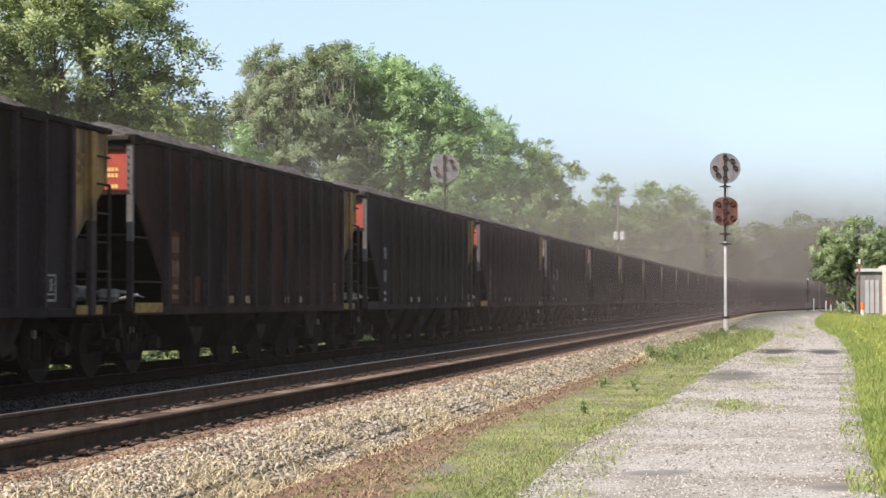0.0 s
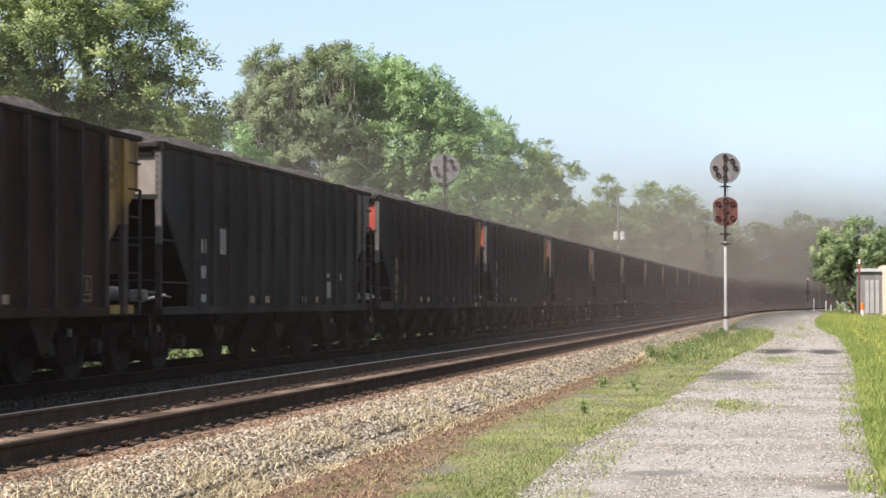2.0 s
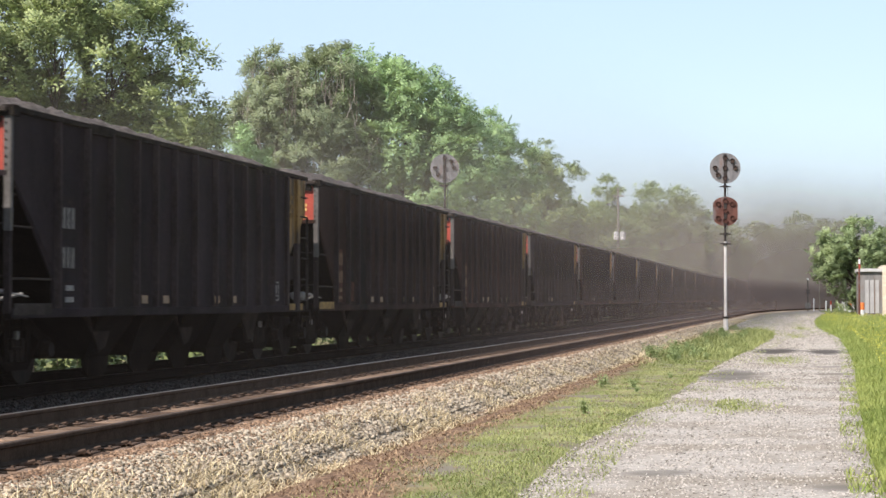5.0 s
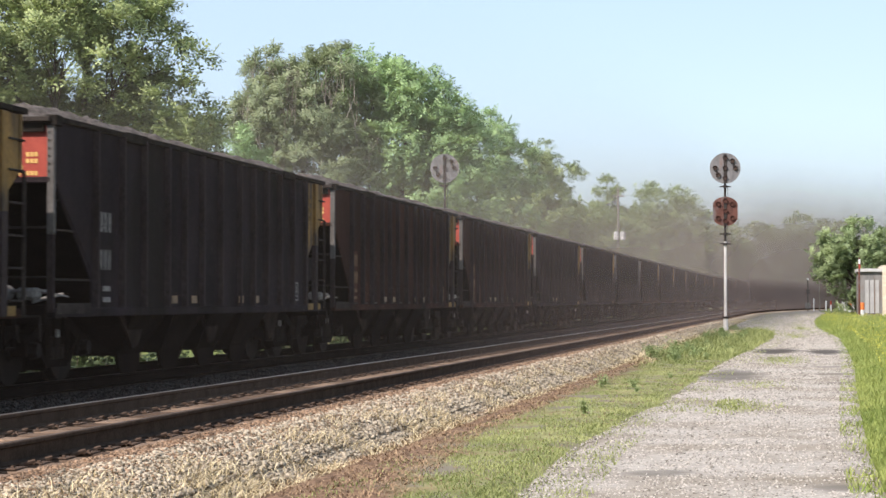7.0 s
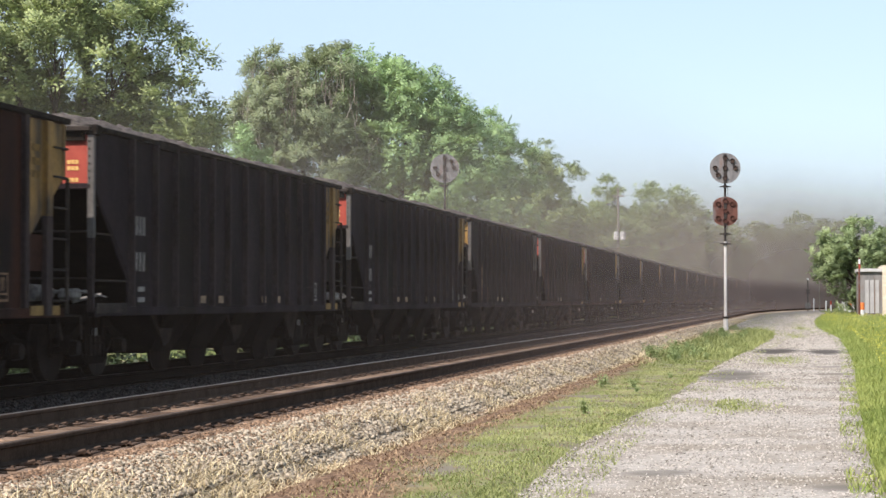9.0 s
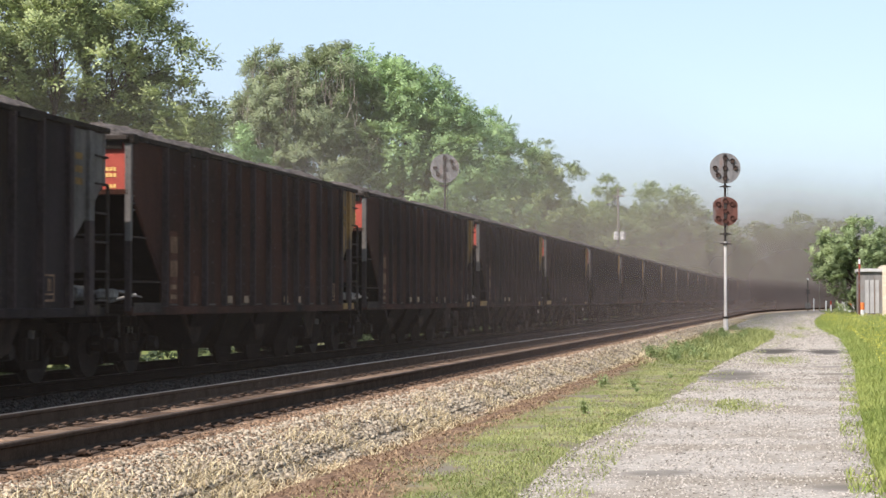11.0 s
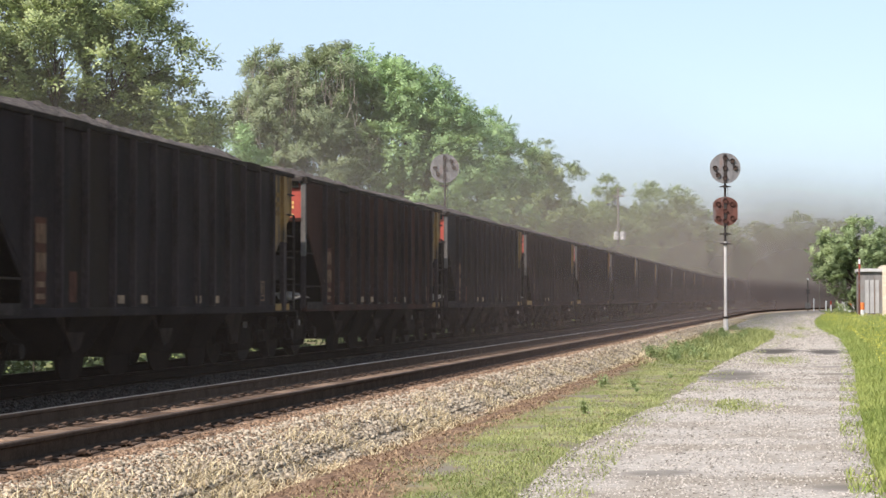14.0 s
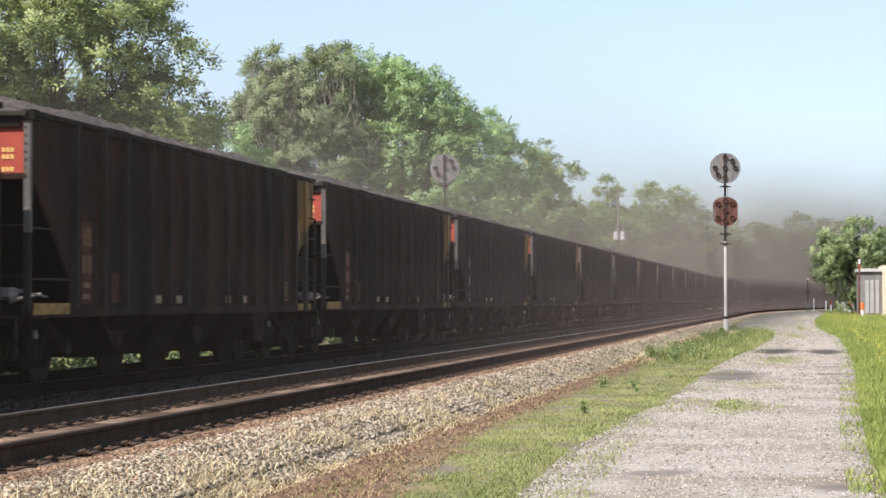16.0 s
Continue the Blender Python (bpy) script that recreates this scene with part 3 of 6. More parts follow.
def verge_strip(name, x0, x1, mat, label, lift):
    ys = [4 + 0.8 * i for i in range(122)]
    v = []
    for y in ys:
        a = x0(y) + 0.2 * noise.noise(Vector((y / 1.7, lift * 90, 0)))
        b = x1(y) + 0.25 * noise.noise(Vector((y / 1.3, lift * 50, 4)))
        for i in range(9):
            x = a + (b - a) * i / 8
            v.append((x, y, lift - (0.05 if i in (0, 8) else 0)))
    f = [(j * 9 + i, j * 9 + i + 1, (j + 1) * 9 + i + 1, (j + 1) * 9 + i) for j in range(len(ys) - 1) for i in range(8)]
    tagged(soup(name, v, f, mat, smooth=True), label, "verge", kind="structure")


verge_strip("verge", lambda y: -4.5, lambda y: min(float(lane_side(y, -1)) + 0.15, -1.2), M["verge"], "strip of rust-stained earth and short green grass along the lane", 0.04)


# ---- tracks ----
RAIL = [(-0.07, 0.0), (0.07, 0.0), (0.07, 0.012), (0.012, 0.03), (0.012, 0.125), (0.036, 0.14), (0.036, 0.163), (0.028, 0.17), (-0.028, 0.17), (-0.036, 0.163), (-0.036, 0.14), (-0.012, 0.125), (-0.012, 0.03), (-0.07, 0.012)]


def tie_mesh(name, mat):
    bm = bmesh.new()
    box(bm, -1.3, 1.3, -0.115, 0.115, -0.17, 0.0, 0.012)
    for v in bm.verts:
        v.co.z += 0.006 * noise.noise(v.co * 5)
    me = bpy.data.meshes.new(name)
    bm.to_mesh(me)
    bm.free()
    me.materials.append(mat)
    return me


def plate_mesh(anchored):
    """A tie plate with its spikes and, on every other tie, bent rail anchors."""
    bm = bmesh.new()
    box(bm, -0.195, 0.195, -0.11, 0.11, 0.0, 0.015, 0.004)
    for x, y in ((-0.09, -0.05), (0.09, 0.05), (-0.15, 0.05), (0.15, -0.05)):
        box(bm, x - 0.012, x + 0.012, y - 0.014, y + 0.014, 0.015, 0.032)
    if anchored:
        for y in (-0.19, 0.16):
            for s in (-1, 1):
                rod(bm, (s * 0.05, y - 0.03, 0.0), (s * 0.15, y + 0.06, 0.034), 0.020, 0.017, 6)
    me = bpy.data.meshes.new("tie_plate")
    bm.to_mesh(me)
    bm.free()
    me.materials.append(M["plate"])
    return me


def railway(offset, tie_mat, label, near):
    top = thing("railway_track", label, "railway track", "tracks", "structure")
    for side in (-1, 1):
        bm = bmesh.new()
        sweep(bm, [(u, v + RAIL_TOP - 0.17) for u, v in RAIL], offset + side * 0.7525, ALONG, falls=near)
        rail = part("rail", bm, M["rail" if near else "steel_dark"], top, "rusty rail with a worn bright head" if near else "near-black rail")
        bm = bmesh.new()
        sweep(bm, [(-0.026, RAIL_TOP - 0.004), (0.026, RAIL_TOP - 0.004), (0.026, RAIL_TOP + 0.002), (-0.026, RAIL_TOP + 0.002)], offset + side * 0.7525, ALONG, falls=near)
        part("running_surface", bm, M["rail_head" if near and side < 0 else "rail_head_dull"], rail, "worn steel running surface")
    tie, plate = tie_mesh("tie", tie_mat), (plate_mesh(True), plate_mesh(False))
    count = 240 if near else 60
    for i in range(count):
        s = 8 + i * 0.52
        x, y, a = track_at(s + random.uniform(-0.02, 0.02), offset)
        share("tie", tie, top, Matrix.Translation((x, y, RAIL_TOP - 0.185 + (grade(s) if near else 0))) @ pose(0, 0, 0, 0, 0, math.degrees(a) + random.uniform(-1, 1)))
        if near and i < 150:
            for side in (-1, 1):
                share("tie_plate", plate[i % 2], top, Matrix.Translation((x + side * 0.7525, y, RAIL_TOP - 0.1855 + grade(s))))
    # the ties further along, in one piece
    bm = bmesh.new()
    for i in range(count, 640, 1):
        x, y, a = track_at(8 + i * 0.52, offset)
        dz = grade(8 + i * 0.52) if near else 0
        box(bm, x - 1.3, x + 1.3, y - 0.115, y + 0.115, RAIL_TOP - 0.35 + dz, RAIL_TOP - 0.185 + dz)
        if len(bm.verts) > 2000 and not near:
            break
    tagged(part("ties_beyond", bm, tie_mat, top), kind="stuff")
    return top


railway(NEAR_TRACK, M["tie"], "empty railway track of rusty rails on weathered wooden ties", True)
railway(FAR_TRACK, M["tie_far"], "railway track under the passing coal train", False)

# ---- coal cars ----
BODY1 = 13.85                      # the car's front end lies at y = 0, its rear at y = 13.85
TRUCK = 1.33                       # from each end to the truck's middle
SIDE, SILL, RIM = 1.56, 0.95, 3.44
END_BAY, END_DROP = 1.36, 0.79
REAR_BAY, REAR_KNEE = 12.64, 1.80  # the rear bay's inner edge, and where its slanted cut ends


def truck(parent, y):
    """A two-axle truck with its side frames, springs and wheels."""
    for side in (-1, 1):
        bm = bmesh.new()
        x = side * 1.02
        a, b = x - 0.09, x + 0.09
        slab(bm, [(y - 1.15, 0.60), (y - 0.9, 0.66), (y - 0.45, 0.86), (y + 0.45, 0.86), (y + 0.9, 0.66), (y + 1.15, 0.60), (y + 1.12, 0.52), (y + 0.84, 0.53), (y + 0.4, 0.72), (y - 0.4, 0.72), (y - 0.84, 0.53), (y - 1.12, 0.52)], "x", a, b)
        slab(bm, [(y - 0.72, 0.58), (y - 0.34, 0.32), (y + 0.34, 0.32), (y + 0.72, 0.58), (y + 0.62, 0.44), (y + 0.36, 0.22), (y - 0.36, 0.22), (y - 0.62, 0.44)], "x", a + 0.001, b - 0.001)
        for s in (-1, 1):
            slab(bm, [(y + s * 0.30, 0.30), (y + s * 0.40, 0.30), (y + s * 0.42, 0.75), (y + s * 0.30, 0.75)], "x", a - 0.01, b + 0.01)
            slab(bm, [(y + s * 0.70, 0.36), (y + s * 0.77, 0.36), (y + s * 0.77, 0.60), (y + s * 0.70, 0.60)], "x", a - 0.01, b + 0.01)
            slab(bm, [(y + s * 1.02, 0.38), (y + s * 1.10, 0.38), (y + s * 1.13, 0.58), (y + s * 1.02, 0.58)], "x", a - 0.01, b + 0.01)
        side_frame = part("side_frame", bm, M["steel_dark"], parent, "near-black cast steel truck side frame")
        if side > 0:
            for dy in (-0.89, 0.89):
                bm = bmesh.new()
                rod(bm, (x + 0.08, y + dy, 0.46), (x + 0.2, y + dy, 0.46), 0.12, 0.10, 10)
                part("bearing_cap", bm, M["wheel"], side_frame, "dusty round bearing cap")
            bm = bmesh.new()
            box(bm, x + 0.06, x + 0.12, y - 0.05, y + 0.03, 0.60, 0.72, 0.012)
            part("bolster_end", bm, M["brake"], side_frame, "pale rubbed bolster end")
            for dy in (-0.18, 0.0, 0.18):
                bm = bmesh.new()
                rod(bm, (x + 0.05, y + dy, 0.33), (x + 0.05, y + dy, 0.62), 0.075, 0.075, 8)
                part("spring", bm, M["wheel"], side_frame)
        for dy in (-0.89, 0.89):
            bm = bmesh.new()
            wx = side * 0.75
            rod(bm, (wx - 0.065, y + dy, 0.457), (wx + 0.065, y + dy, 0.457), 0.457, 0.457, 28)
            rod(bm, (wx - side * 0.09, y + dy, 0.457), (wx - side * 0.06, y + dy, 0.457), 0.485, 0.485, 28)
            rod(bm, (wx + side * 0.05, y + dy, 0.457), (wx + side * 0.10, y + dy, 0.457), 0.16, 0.12, 12)
            part("wheel", bm, M["wheel"], parent)
    for dy in (-0.89, 0.89):
        bm = bmesh.new()
        rod(bm, (-0.95, y + dy, 0.457), (0.95, y + dy, 0.457), 0.085, 0.085, 10)
        part("axle", bm, M["steel_dark"], parent)
    bm = bmesh.new()
    box(bm, -0.95, 0.95, y - 0.22, y + 0.22, 0.55, 0.85, 0.03)
    part("bolster", bm, M["steel_dark"], parent)
    # Beams made deep to block the view through beneath the truck.
    for dy in (-0.36, 0.36):
        bm = bmesh.new()
        box(bm, -0.82, 0.82, y + dy - 0.05, y + dy + 0.05, 0.16, 0.50, 0.02)
        part("brake_beam", bm, M["steel_dark"], parent)


def stencil_bars(parent, mat, x, rows):
    """Short upright bars in place of painted marks on the car's side: (y, z, width, height) each."""
    bm = bmesh.new()
    for y, z, w, h in rows:
        box(bm, x, x + 0.004, y, y + w, z, z + h)
    tagged(part("stencil", bm, mat, parent, "worn painted marks"), kind="stuff")


def hopper_car(paint_name, label, front, rear, marks, step_yellow=True):
    paint = CAR_PAINT[paint_name]
    car = thing("coal_car", label, "coal car", "cars of the coal train")
    side_outline = [(0.0, RIM - 0.06), (0.0, RIM - END_DROP), (END_BAY, SILL + 0.42), (END_BAY, SILL), (REAR_BAY, SILL),
                    (REAR_BAY, REAR_KNEE), (BODY1, RIM - END_DROP), (BODY1, RIM - 0.06)]
    for side in (-1, 1):
        x = side * SIDE
        bm = bmesh.new()
        slab(bm, side_outline, "x", x - 0.012, x + 0.012)
        part("side_sheet", bm, paint, car)
        # the top chord and the side sill
        bm = bmesh.new()
        box(bm, x - 0.075, x + 0.075, -0.02, BODY1 + 0.13, RIM - 0.075, RIM, 0.012)
        part("top_chord", bm, M["rim"], car)
        for y0, y1 in ((-0.04, 0.14), (2.55, 3.42), (10.85, 11.65)):
            bm = bmesh.new()
            box(bm, x - 0.085, x + 0.085, y0, y1, RIM - 0.125, RIM + 0.012, 0.01)
            part("chord_plate", bm, M["rim"], car)
        bm = bmesh.new()
        box(bm, x - 0.07, x + 0.05, 0.0, BODY1, SILL - 0.06, SILL + 0.06, 0.012)
        part("side_sill", bm, paint, car)
        # pressed ribs
        bm = bmesh.new()
        z0, z1, w, d = SILL + 0.06, RIM - 0.07, 0.045, 0.085 * side
        slab(bm, [(-w, 0.0), (w, 0.0), (w * 0.55, d), (-w * 0.55, d)], "z", z0, z1)
        rib = bpy.data.meshes.new("rib")
        for v in bm.verts:
            v.co = (v.co.y, v.co.x, v.co.z)
        bmesh.ops.recalc_face_normals(bm, faces=bm.faces)
        bm.to_mesh(rib)
        bm.free()
        rib.materials.append(CAR_PAINT["rib"])
        places = (1.45, 2.47, 3.38, 4.42, 5.23, 6.10, 7.10, 8.16, 8.98, 9.82, 10.70, 11.60)
        if side > 0:
            for y in places:
                share("rib", rib, car, pose(x + 0.01, y, 0))
        else:
            bm = bmesh.new()
            for y in places:
                slab(bm, [(x - 0.01, y - 0.045), (x - 0.095, y - 0.025), (x - 0.095, y + 0.025), (x - 0.01, y + 0.045)], "z", z0, z1)
            tagged(part("ribs_beyond", bm, CAR_PAINT["rib"], car), kind="stuff")
        # end-bay panel, thin plate on the sheet
        for end in (0, 1):
            flip = (lambda y: y) if end == 0 else (lambda y: BODY1 - y)
            if end == 0:
                bm = bmesh.new()
                slab(bm, [(0.07, RIM - 0.09), (0.07, RIM - END_DROP - 0.05), (END_BAY - 0.02, SILL + 0.55), (END_BAY - 0.02, RIM - 0.09)], "x", x + side * 0.013, x + side * 0.022)
                part("end_bay_panel", bm, paint, car)
            else:
                bm = bmesh.new()
                slab(bm, [(BODY1 - 0.01, RIM - 0.09), (BODY1 - 0.01, RIM - END_DROP + 0.01), (REAR_BAY, REAR_KNEE + 0.01), (REAR_BAY, RIM - 0.09)], "x", x + side * 0.013, x + side * 0.022)
                bay = part("end_bay_panel", bm, rear, car, "soot-streaked yellow end panel" if rear is M["yellow"] else "")
                # the upright in the bay's middle, painted above and black below
                for z0, z1, mat in ((2.16, RIM - 0.09, rear), (SILL - 0.04, 2.16, CAR_PAINT["rib"])):
                    bm = bmesh.new()
                    box(bm, min(x, x + side * 0.085), max(x, x + side * 0.085), 13.18, 13.36, z0, z1, 0.008)
                    part("bay_upright", bm, mat, car)
                bm = bmesh.new()
                box(bm, x - 0.012, x + 0.012, REAR_BAY, 13.18, 1.47, 1.92)
                part("lower_panel", bm, paint, car)
                if side > 0:
                    bm = bmesh.new()
                    for z in (2.95, 2.78, 2.62):
                        box(bm, x + 0.021, x + 0.024, 12.80, 13.06, z, z + 0.09)
                    tagged(part("lettering", bm, M["bar_soot"], bay, "rubbed-out dark writing"), kind="stuff")
                bm = bmesh.new()
                box(bm, min(x, x + side * 0.08), max(x, x + side * 0.08), 12.50, REAR_BAY - 0.01, SILL + 0.06, RIM - 0.07, 0.01)
                part("rib", bm, CAR_PAINT["rib"], car)
                for y0, y1 in ((12.72, 13.12), (13.40, 13.66)) if side > 0 else ():
                    bm = bmesh.new()
                    box(bm, x + 0.048, x + 0.056, y0, y1, SILL - 0.03, SILL + 0.09)
                    part("sill_plate", bm, M["sill_yellow"] if step_yellow else M["cap"], car, "painted plate at the end of the side sill")
            # corner post
            bm = bmesh.new()
            y0, y1 = sorted((flip(-0.03), flip(0.04)))
            box(bm, min(x - side * 0.055, x + side * 0.04), max(x - side * 0.055, x + side * 0.04), y0, y1, (SILL + 0.99) if end == 0 else RIM - END_DROP, RIM - 0.08, 0.008)
            part("corner_post", bm, M["post"] if end == 0 else rear, car, "worn pale grey corner post" if end == 0 else "")
            if end == 0:
                bm = bmesh.new()
                box(bm, min(x - side * 0.055, x + side * 0.035), max(x - side * 0.055, x + side * 0.035), y0, y1, SILL, SILL + 0.99, 0.008)
                part("post_foot", bm, CAR_PAINT["rib"], car)
            # ladder rungs and grab irons
            bm = bmesh.new()
            if end:
                for z in (1.10, 1.49, 1.88, 2.27, 2.66, 3.03):
                    rod(bm, (x + side * 0.10, 13.34, z), (x + side * 0.10, BODY1 - 0.05, z), 0.015, None, 6)
                    if z > 2.5:
                        rod(bm, (x + side * 0.02, BODY1 - 0.05, z), (x + side * 0.10, BODY1 - 0.05, z), 0.013, None, 6)
                rod(bm, (x + side * 0.10, BODY1 - 0.06, SILL - 0.02), (x + side * 0.10, BODY1 - 0.06, RIM - END_DROP), 0.026, None, 6)
            else:
                for z in (SILL + 0.42, SILL + 1.05):
                    rod(bm, (x, 0.05, z), (x, END_BAY * (0.98 if z < 1.6 else 0.72), z), 0.014, None, 6)
                    rod(bm, (x, 0.05, z + 0.03), (x - side * 1.0, 0.05, z + 0.03), 0.014, None, 6)
            part("ladder" if end else "grab_iron", bm, M["cap"], car)
        # steps under the corners
        for y in (0.1, BODY1 - 0.4):
            bm = bmesh.new()
            rod(bm, (x, y, SILL), (x, y, SILL - 0.42), 0.014, None, 6)
            rod(bm, (x, y + 0.3, SILL), (x, y + 0.3, SILL - 0.42), 0.014, None, 6)
            rod(bm, (x, y, SILL - 0.42), (x, y + 0.3, SILL - 0.42), 0.018, None, 6)
            part("step", bm, M["steel_dark"], car)
        if step_yellow and side > 0:
            bm = bmesh.new()
            box(bm, x + side * 0.052 - 0.004, x + side * 0.052 + 0.004, 0.06, END_BAY - 0.12, SILL - 0.02, SILL + 0.12)
            part("sill_plate", bm, M["sill_yellow"] if paint_name == "brown" else M["cap"], car, "painted plate at the end of the side sill")
    # ends: the upper end sheet, the cap, the slope sheet, platform
    for end in (0, 1):
        flip = (lambda y: y) if end == 0 else (lambda y: BODY1 - y)
        y0, y1 = sorted((flip(0.02), flip(0.05)))
        bm = bmesh.new()
        box(bm, -SIDE + 0.05, SIDE - 0.05, y0, y1, RIM - END_DROP, RIM - 0.1)
        panel = part("end_sheet", bm, front if end == 0 else paint, car, "red-painted end sheet with yellow writing" if front is M["red"] and end == 0 else "")
        y0, y1 = sorted((flip(-0.10), flip(0.08)))
        bm = bmesh.new()
        box(bm, -SIDE, SIDE, y0, y1, RIM - 0.08, RIM - 0.01, 0.012)
        part("end_cap", bm, M["cap"], car)
        # Dark strip that stands in for the cap's shadow on the end sheet.
        bm = bmesh.new()
        y0, y1 = sorted((flip(-0.03), flip(0.018)))
        box(bm, -SIDE + 0.05, SIDE - 0.105, y0, y1, RIM - 0.20, RIM - 0.08)
        part("end_plate", bm, M["rim"], car)
        bm = bmesh.new()
        y0, y1 = sorted((flip(-0.03), flip(0.06)))
        box(bm, -SIDE, SIDE, y0, y1, RIM - END_DROP - 0.06, RIM - END_DROP + 0.02, 0.01)
        part("end_stiffener", bm, paint, car)
        if end == 0 and front is M["red"]:
            for z, x, w in ((2.93, 0.48, 0.95), (2.845, 0.48, 0.95), (2.765, 0.90, 0.32), (2.69, 0.48, 0.95)):
                bm = bmesh.new()
                for j in range(max(2, int(w / 0.056))):
                    if j % 7 != 5:
                        box(bm, x + j * 0.056, x + j * 0.056 + 0.04, 0.012, 0.017, z, z + 0.055)
                tagged(part("lettering", bm, M["bar_yellow"], panel, "small worn yellow writing"), kind="stuff")
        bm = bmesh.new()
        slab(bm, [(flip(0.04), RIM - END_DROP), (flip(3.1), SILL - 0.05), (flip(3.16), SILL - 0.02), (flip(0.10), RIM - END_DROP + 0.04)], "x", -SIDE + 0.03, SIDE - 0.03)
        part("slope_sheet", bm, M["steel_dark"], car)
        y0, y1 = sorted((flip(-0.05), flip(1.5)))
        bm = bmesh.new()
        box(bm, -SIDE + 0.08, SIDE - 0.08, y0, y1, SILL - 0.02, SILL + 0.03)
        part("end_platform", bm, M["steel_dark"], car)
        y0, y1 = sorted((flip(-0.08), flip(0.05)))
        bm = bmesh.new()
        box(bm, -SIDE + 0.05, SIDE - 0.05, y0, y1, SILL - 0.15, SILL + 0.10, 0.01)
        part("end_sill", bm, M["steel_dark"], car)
        # coupler
        bm = bmesh.new()
        a, b = flip(0.3), flip(-0.53)
        box(bm, -0.09, 0.09, min(a, b), max(a, b), 0.78, 0.96, 0.02)
        y0, y1 = sorted((flip(-0.30), flip(-0.53)))
        box(bm, -0.16, 0.16, y0, y1, 0.72, 1.02, 0.05)
        part("coupler", bm, M["brake"], car, "dusty coupler")
        # brake gear on the platform
        bm = bmesh.new()
        y0, y1 = flip(0.35), flip(1.0)
        rod(bm, (0.55, y0, SILL + 0.26), (0.55, y1, SILL + 0.26), 0.12, 0.10, 12)
        rod(bm, (0.55, y1, SILL + 0.26), (0.55, flip(1.08), SILL + 0.26), 0.10, 0.04, 12)
        box(bm, 0.95, 1.22, min(flip(0.30), flip(0.55)), max(flip(0.30), flip(0.55)), SILL + 0.16, SILL + 0.32, 0.04)
        box(bm, 0.75, 1.30, min(flip(0.60), flip(0.68)), max(flip(0.60), flip(0.68)), SILL + 0.24, SILL + 0.30, 0.015)
        rod(bm, (1.25, flip(0.45), SILL + 0.28), (1.42, flip(0.95), SILL + 0.20), 0.012, None, 6)
        rod(bm, (1.0, flip(0.75), SILL + 0.14), (1.30, flip(1.05), SILL + 0.24), 0.03, 0.02, 8)
        box(bm, -0.9, 0.3, min(flip(0.3), flip(0.45)), max(flip(0.3), flip(0.45)), SILL + 0.12, SILL + 0.22, 0.02)
        part("brake_gear", bm, M["brake"], car, "dusty pale brake cylinder and valve")
        bm = bmesh.new()
        for k in range(5):
            a0, a1 = math.pi * k / 5, math.pi * (k + 1) / 5
            rod(bm, (0.35, flip(-0.1 - 0.1 * k), 0.82 - 0.34 * math.sin(a0)), (0.35, flip(-0.1 - 0.1 * (k + 1)), 0.82 - 0.34 * math.sin(a1)), 0.028, None, 6)
        part("brake_hose", bm, M["steel_dark"], car)
        bm = bmesh.new()
        rod(bm, (0.2, flip(-0.12), SILL - 0.05), (SIDE - 0.1, flip(-0.12), SILL - 0.05), 0.016, None, 6)
        rod(bm, (SIDE - 0.1, flip(-0.12), SILL - 0.05), (SIDE - 0.06, flip(-0.2), SILL - 0.36), 0.016, None, 6)
        part("uncoupling_lever", bm, M["cap"], car, "bent steel uncoupling lever")
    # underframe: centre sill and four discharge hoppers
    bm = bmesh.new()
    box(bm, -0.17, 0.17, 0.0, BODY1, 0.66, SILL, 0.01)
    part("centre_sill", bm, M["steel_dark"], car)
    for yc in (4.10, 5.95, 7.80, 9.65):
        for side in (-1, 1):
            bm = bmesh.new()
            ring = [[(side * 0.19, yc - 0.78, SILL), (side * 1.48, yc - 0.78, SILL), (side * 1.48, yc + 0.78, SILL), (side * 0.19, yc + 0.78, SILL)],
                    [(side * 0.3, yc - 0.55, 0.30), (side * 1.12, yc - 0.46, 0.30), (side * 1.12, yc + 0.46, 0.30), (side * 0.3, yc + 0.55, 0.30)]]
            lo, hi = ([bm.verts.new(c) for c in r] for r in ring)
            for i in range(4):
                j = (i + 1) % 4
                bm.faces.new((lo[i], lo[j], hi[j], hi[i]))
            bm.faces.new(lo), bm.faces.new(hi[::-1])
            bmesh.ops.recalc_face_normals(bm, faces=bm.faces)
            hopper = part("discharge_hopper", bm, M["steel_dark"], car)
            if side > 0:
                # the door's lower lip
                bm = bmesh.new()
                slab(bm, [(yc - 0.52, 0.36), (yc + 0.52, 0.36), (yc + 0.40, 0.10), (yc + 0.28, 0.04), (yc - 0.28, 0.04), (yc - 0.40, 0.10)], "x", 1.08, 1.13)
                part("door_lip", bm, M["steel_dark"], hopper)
    # sheets in the notches between the hopper bays, coloured lighter for ground-bounced light
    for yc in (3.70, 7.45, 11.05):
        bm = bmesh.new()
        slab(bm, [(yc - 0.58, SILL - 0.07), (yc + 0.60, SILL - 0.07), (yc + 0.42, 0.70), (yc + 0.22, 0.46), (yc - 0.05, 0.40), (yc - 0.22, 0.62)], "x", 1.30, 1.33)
        part("notch_sheet", bm, M["underside"], car, "brown sheet lightened for bounced light")
    for y in (TRUCK, BODY1 - TRUCK):
        truck(car, y)
    # reflectors along the sill
    for y in (4.6, 5.55, 8.1, 9.05):
        bm = bmesh.new()
        box(bm, SIDE + 0.056, SIDE + 0.062, y, y + 0.25, SILL + 0.11, SILL + 0.225)
        part("reflector", bm, M["reflector"], car)
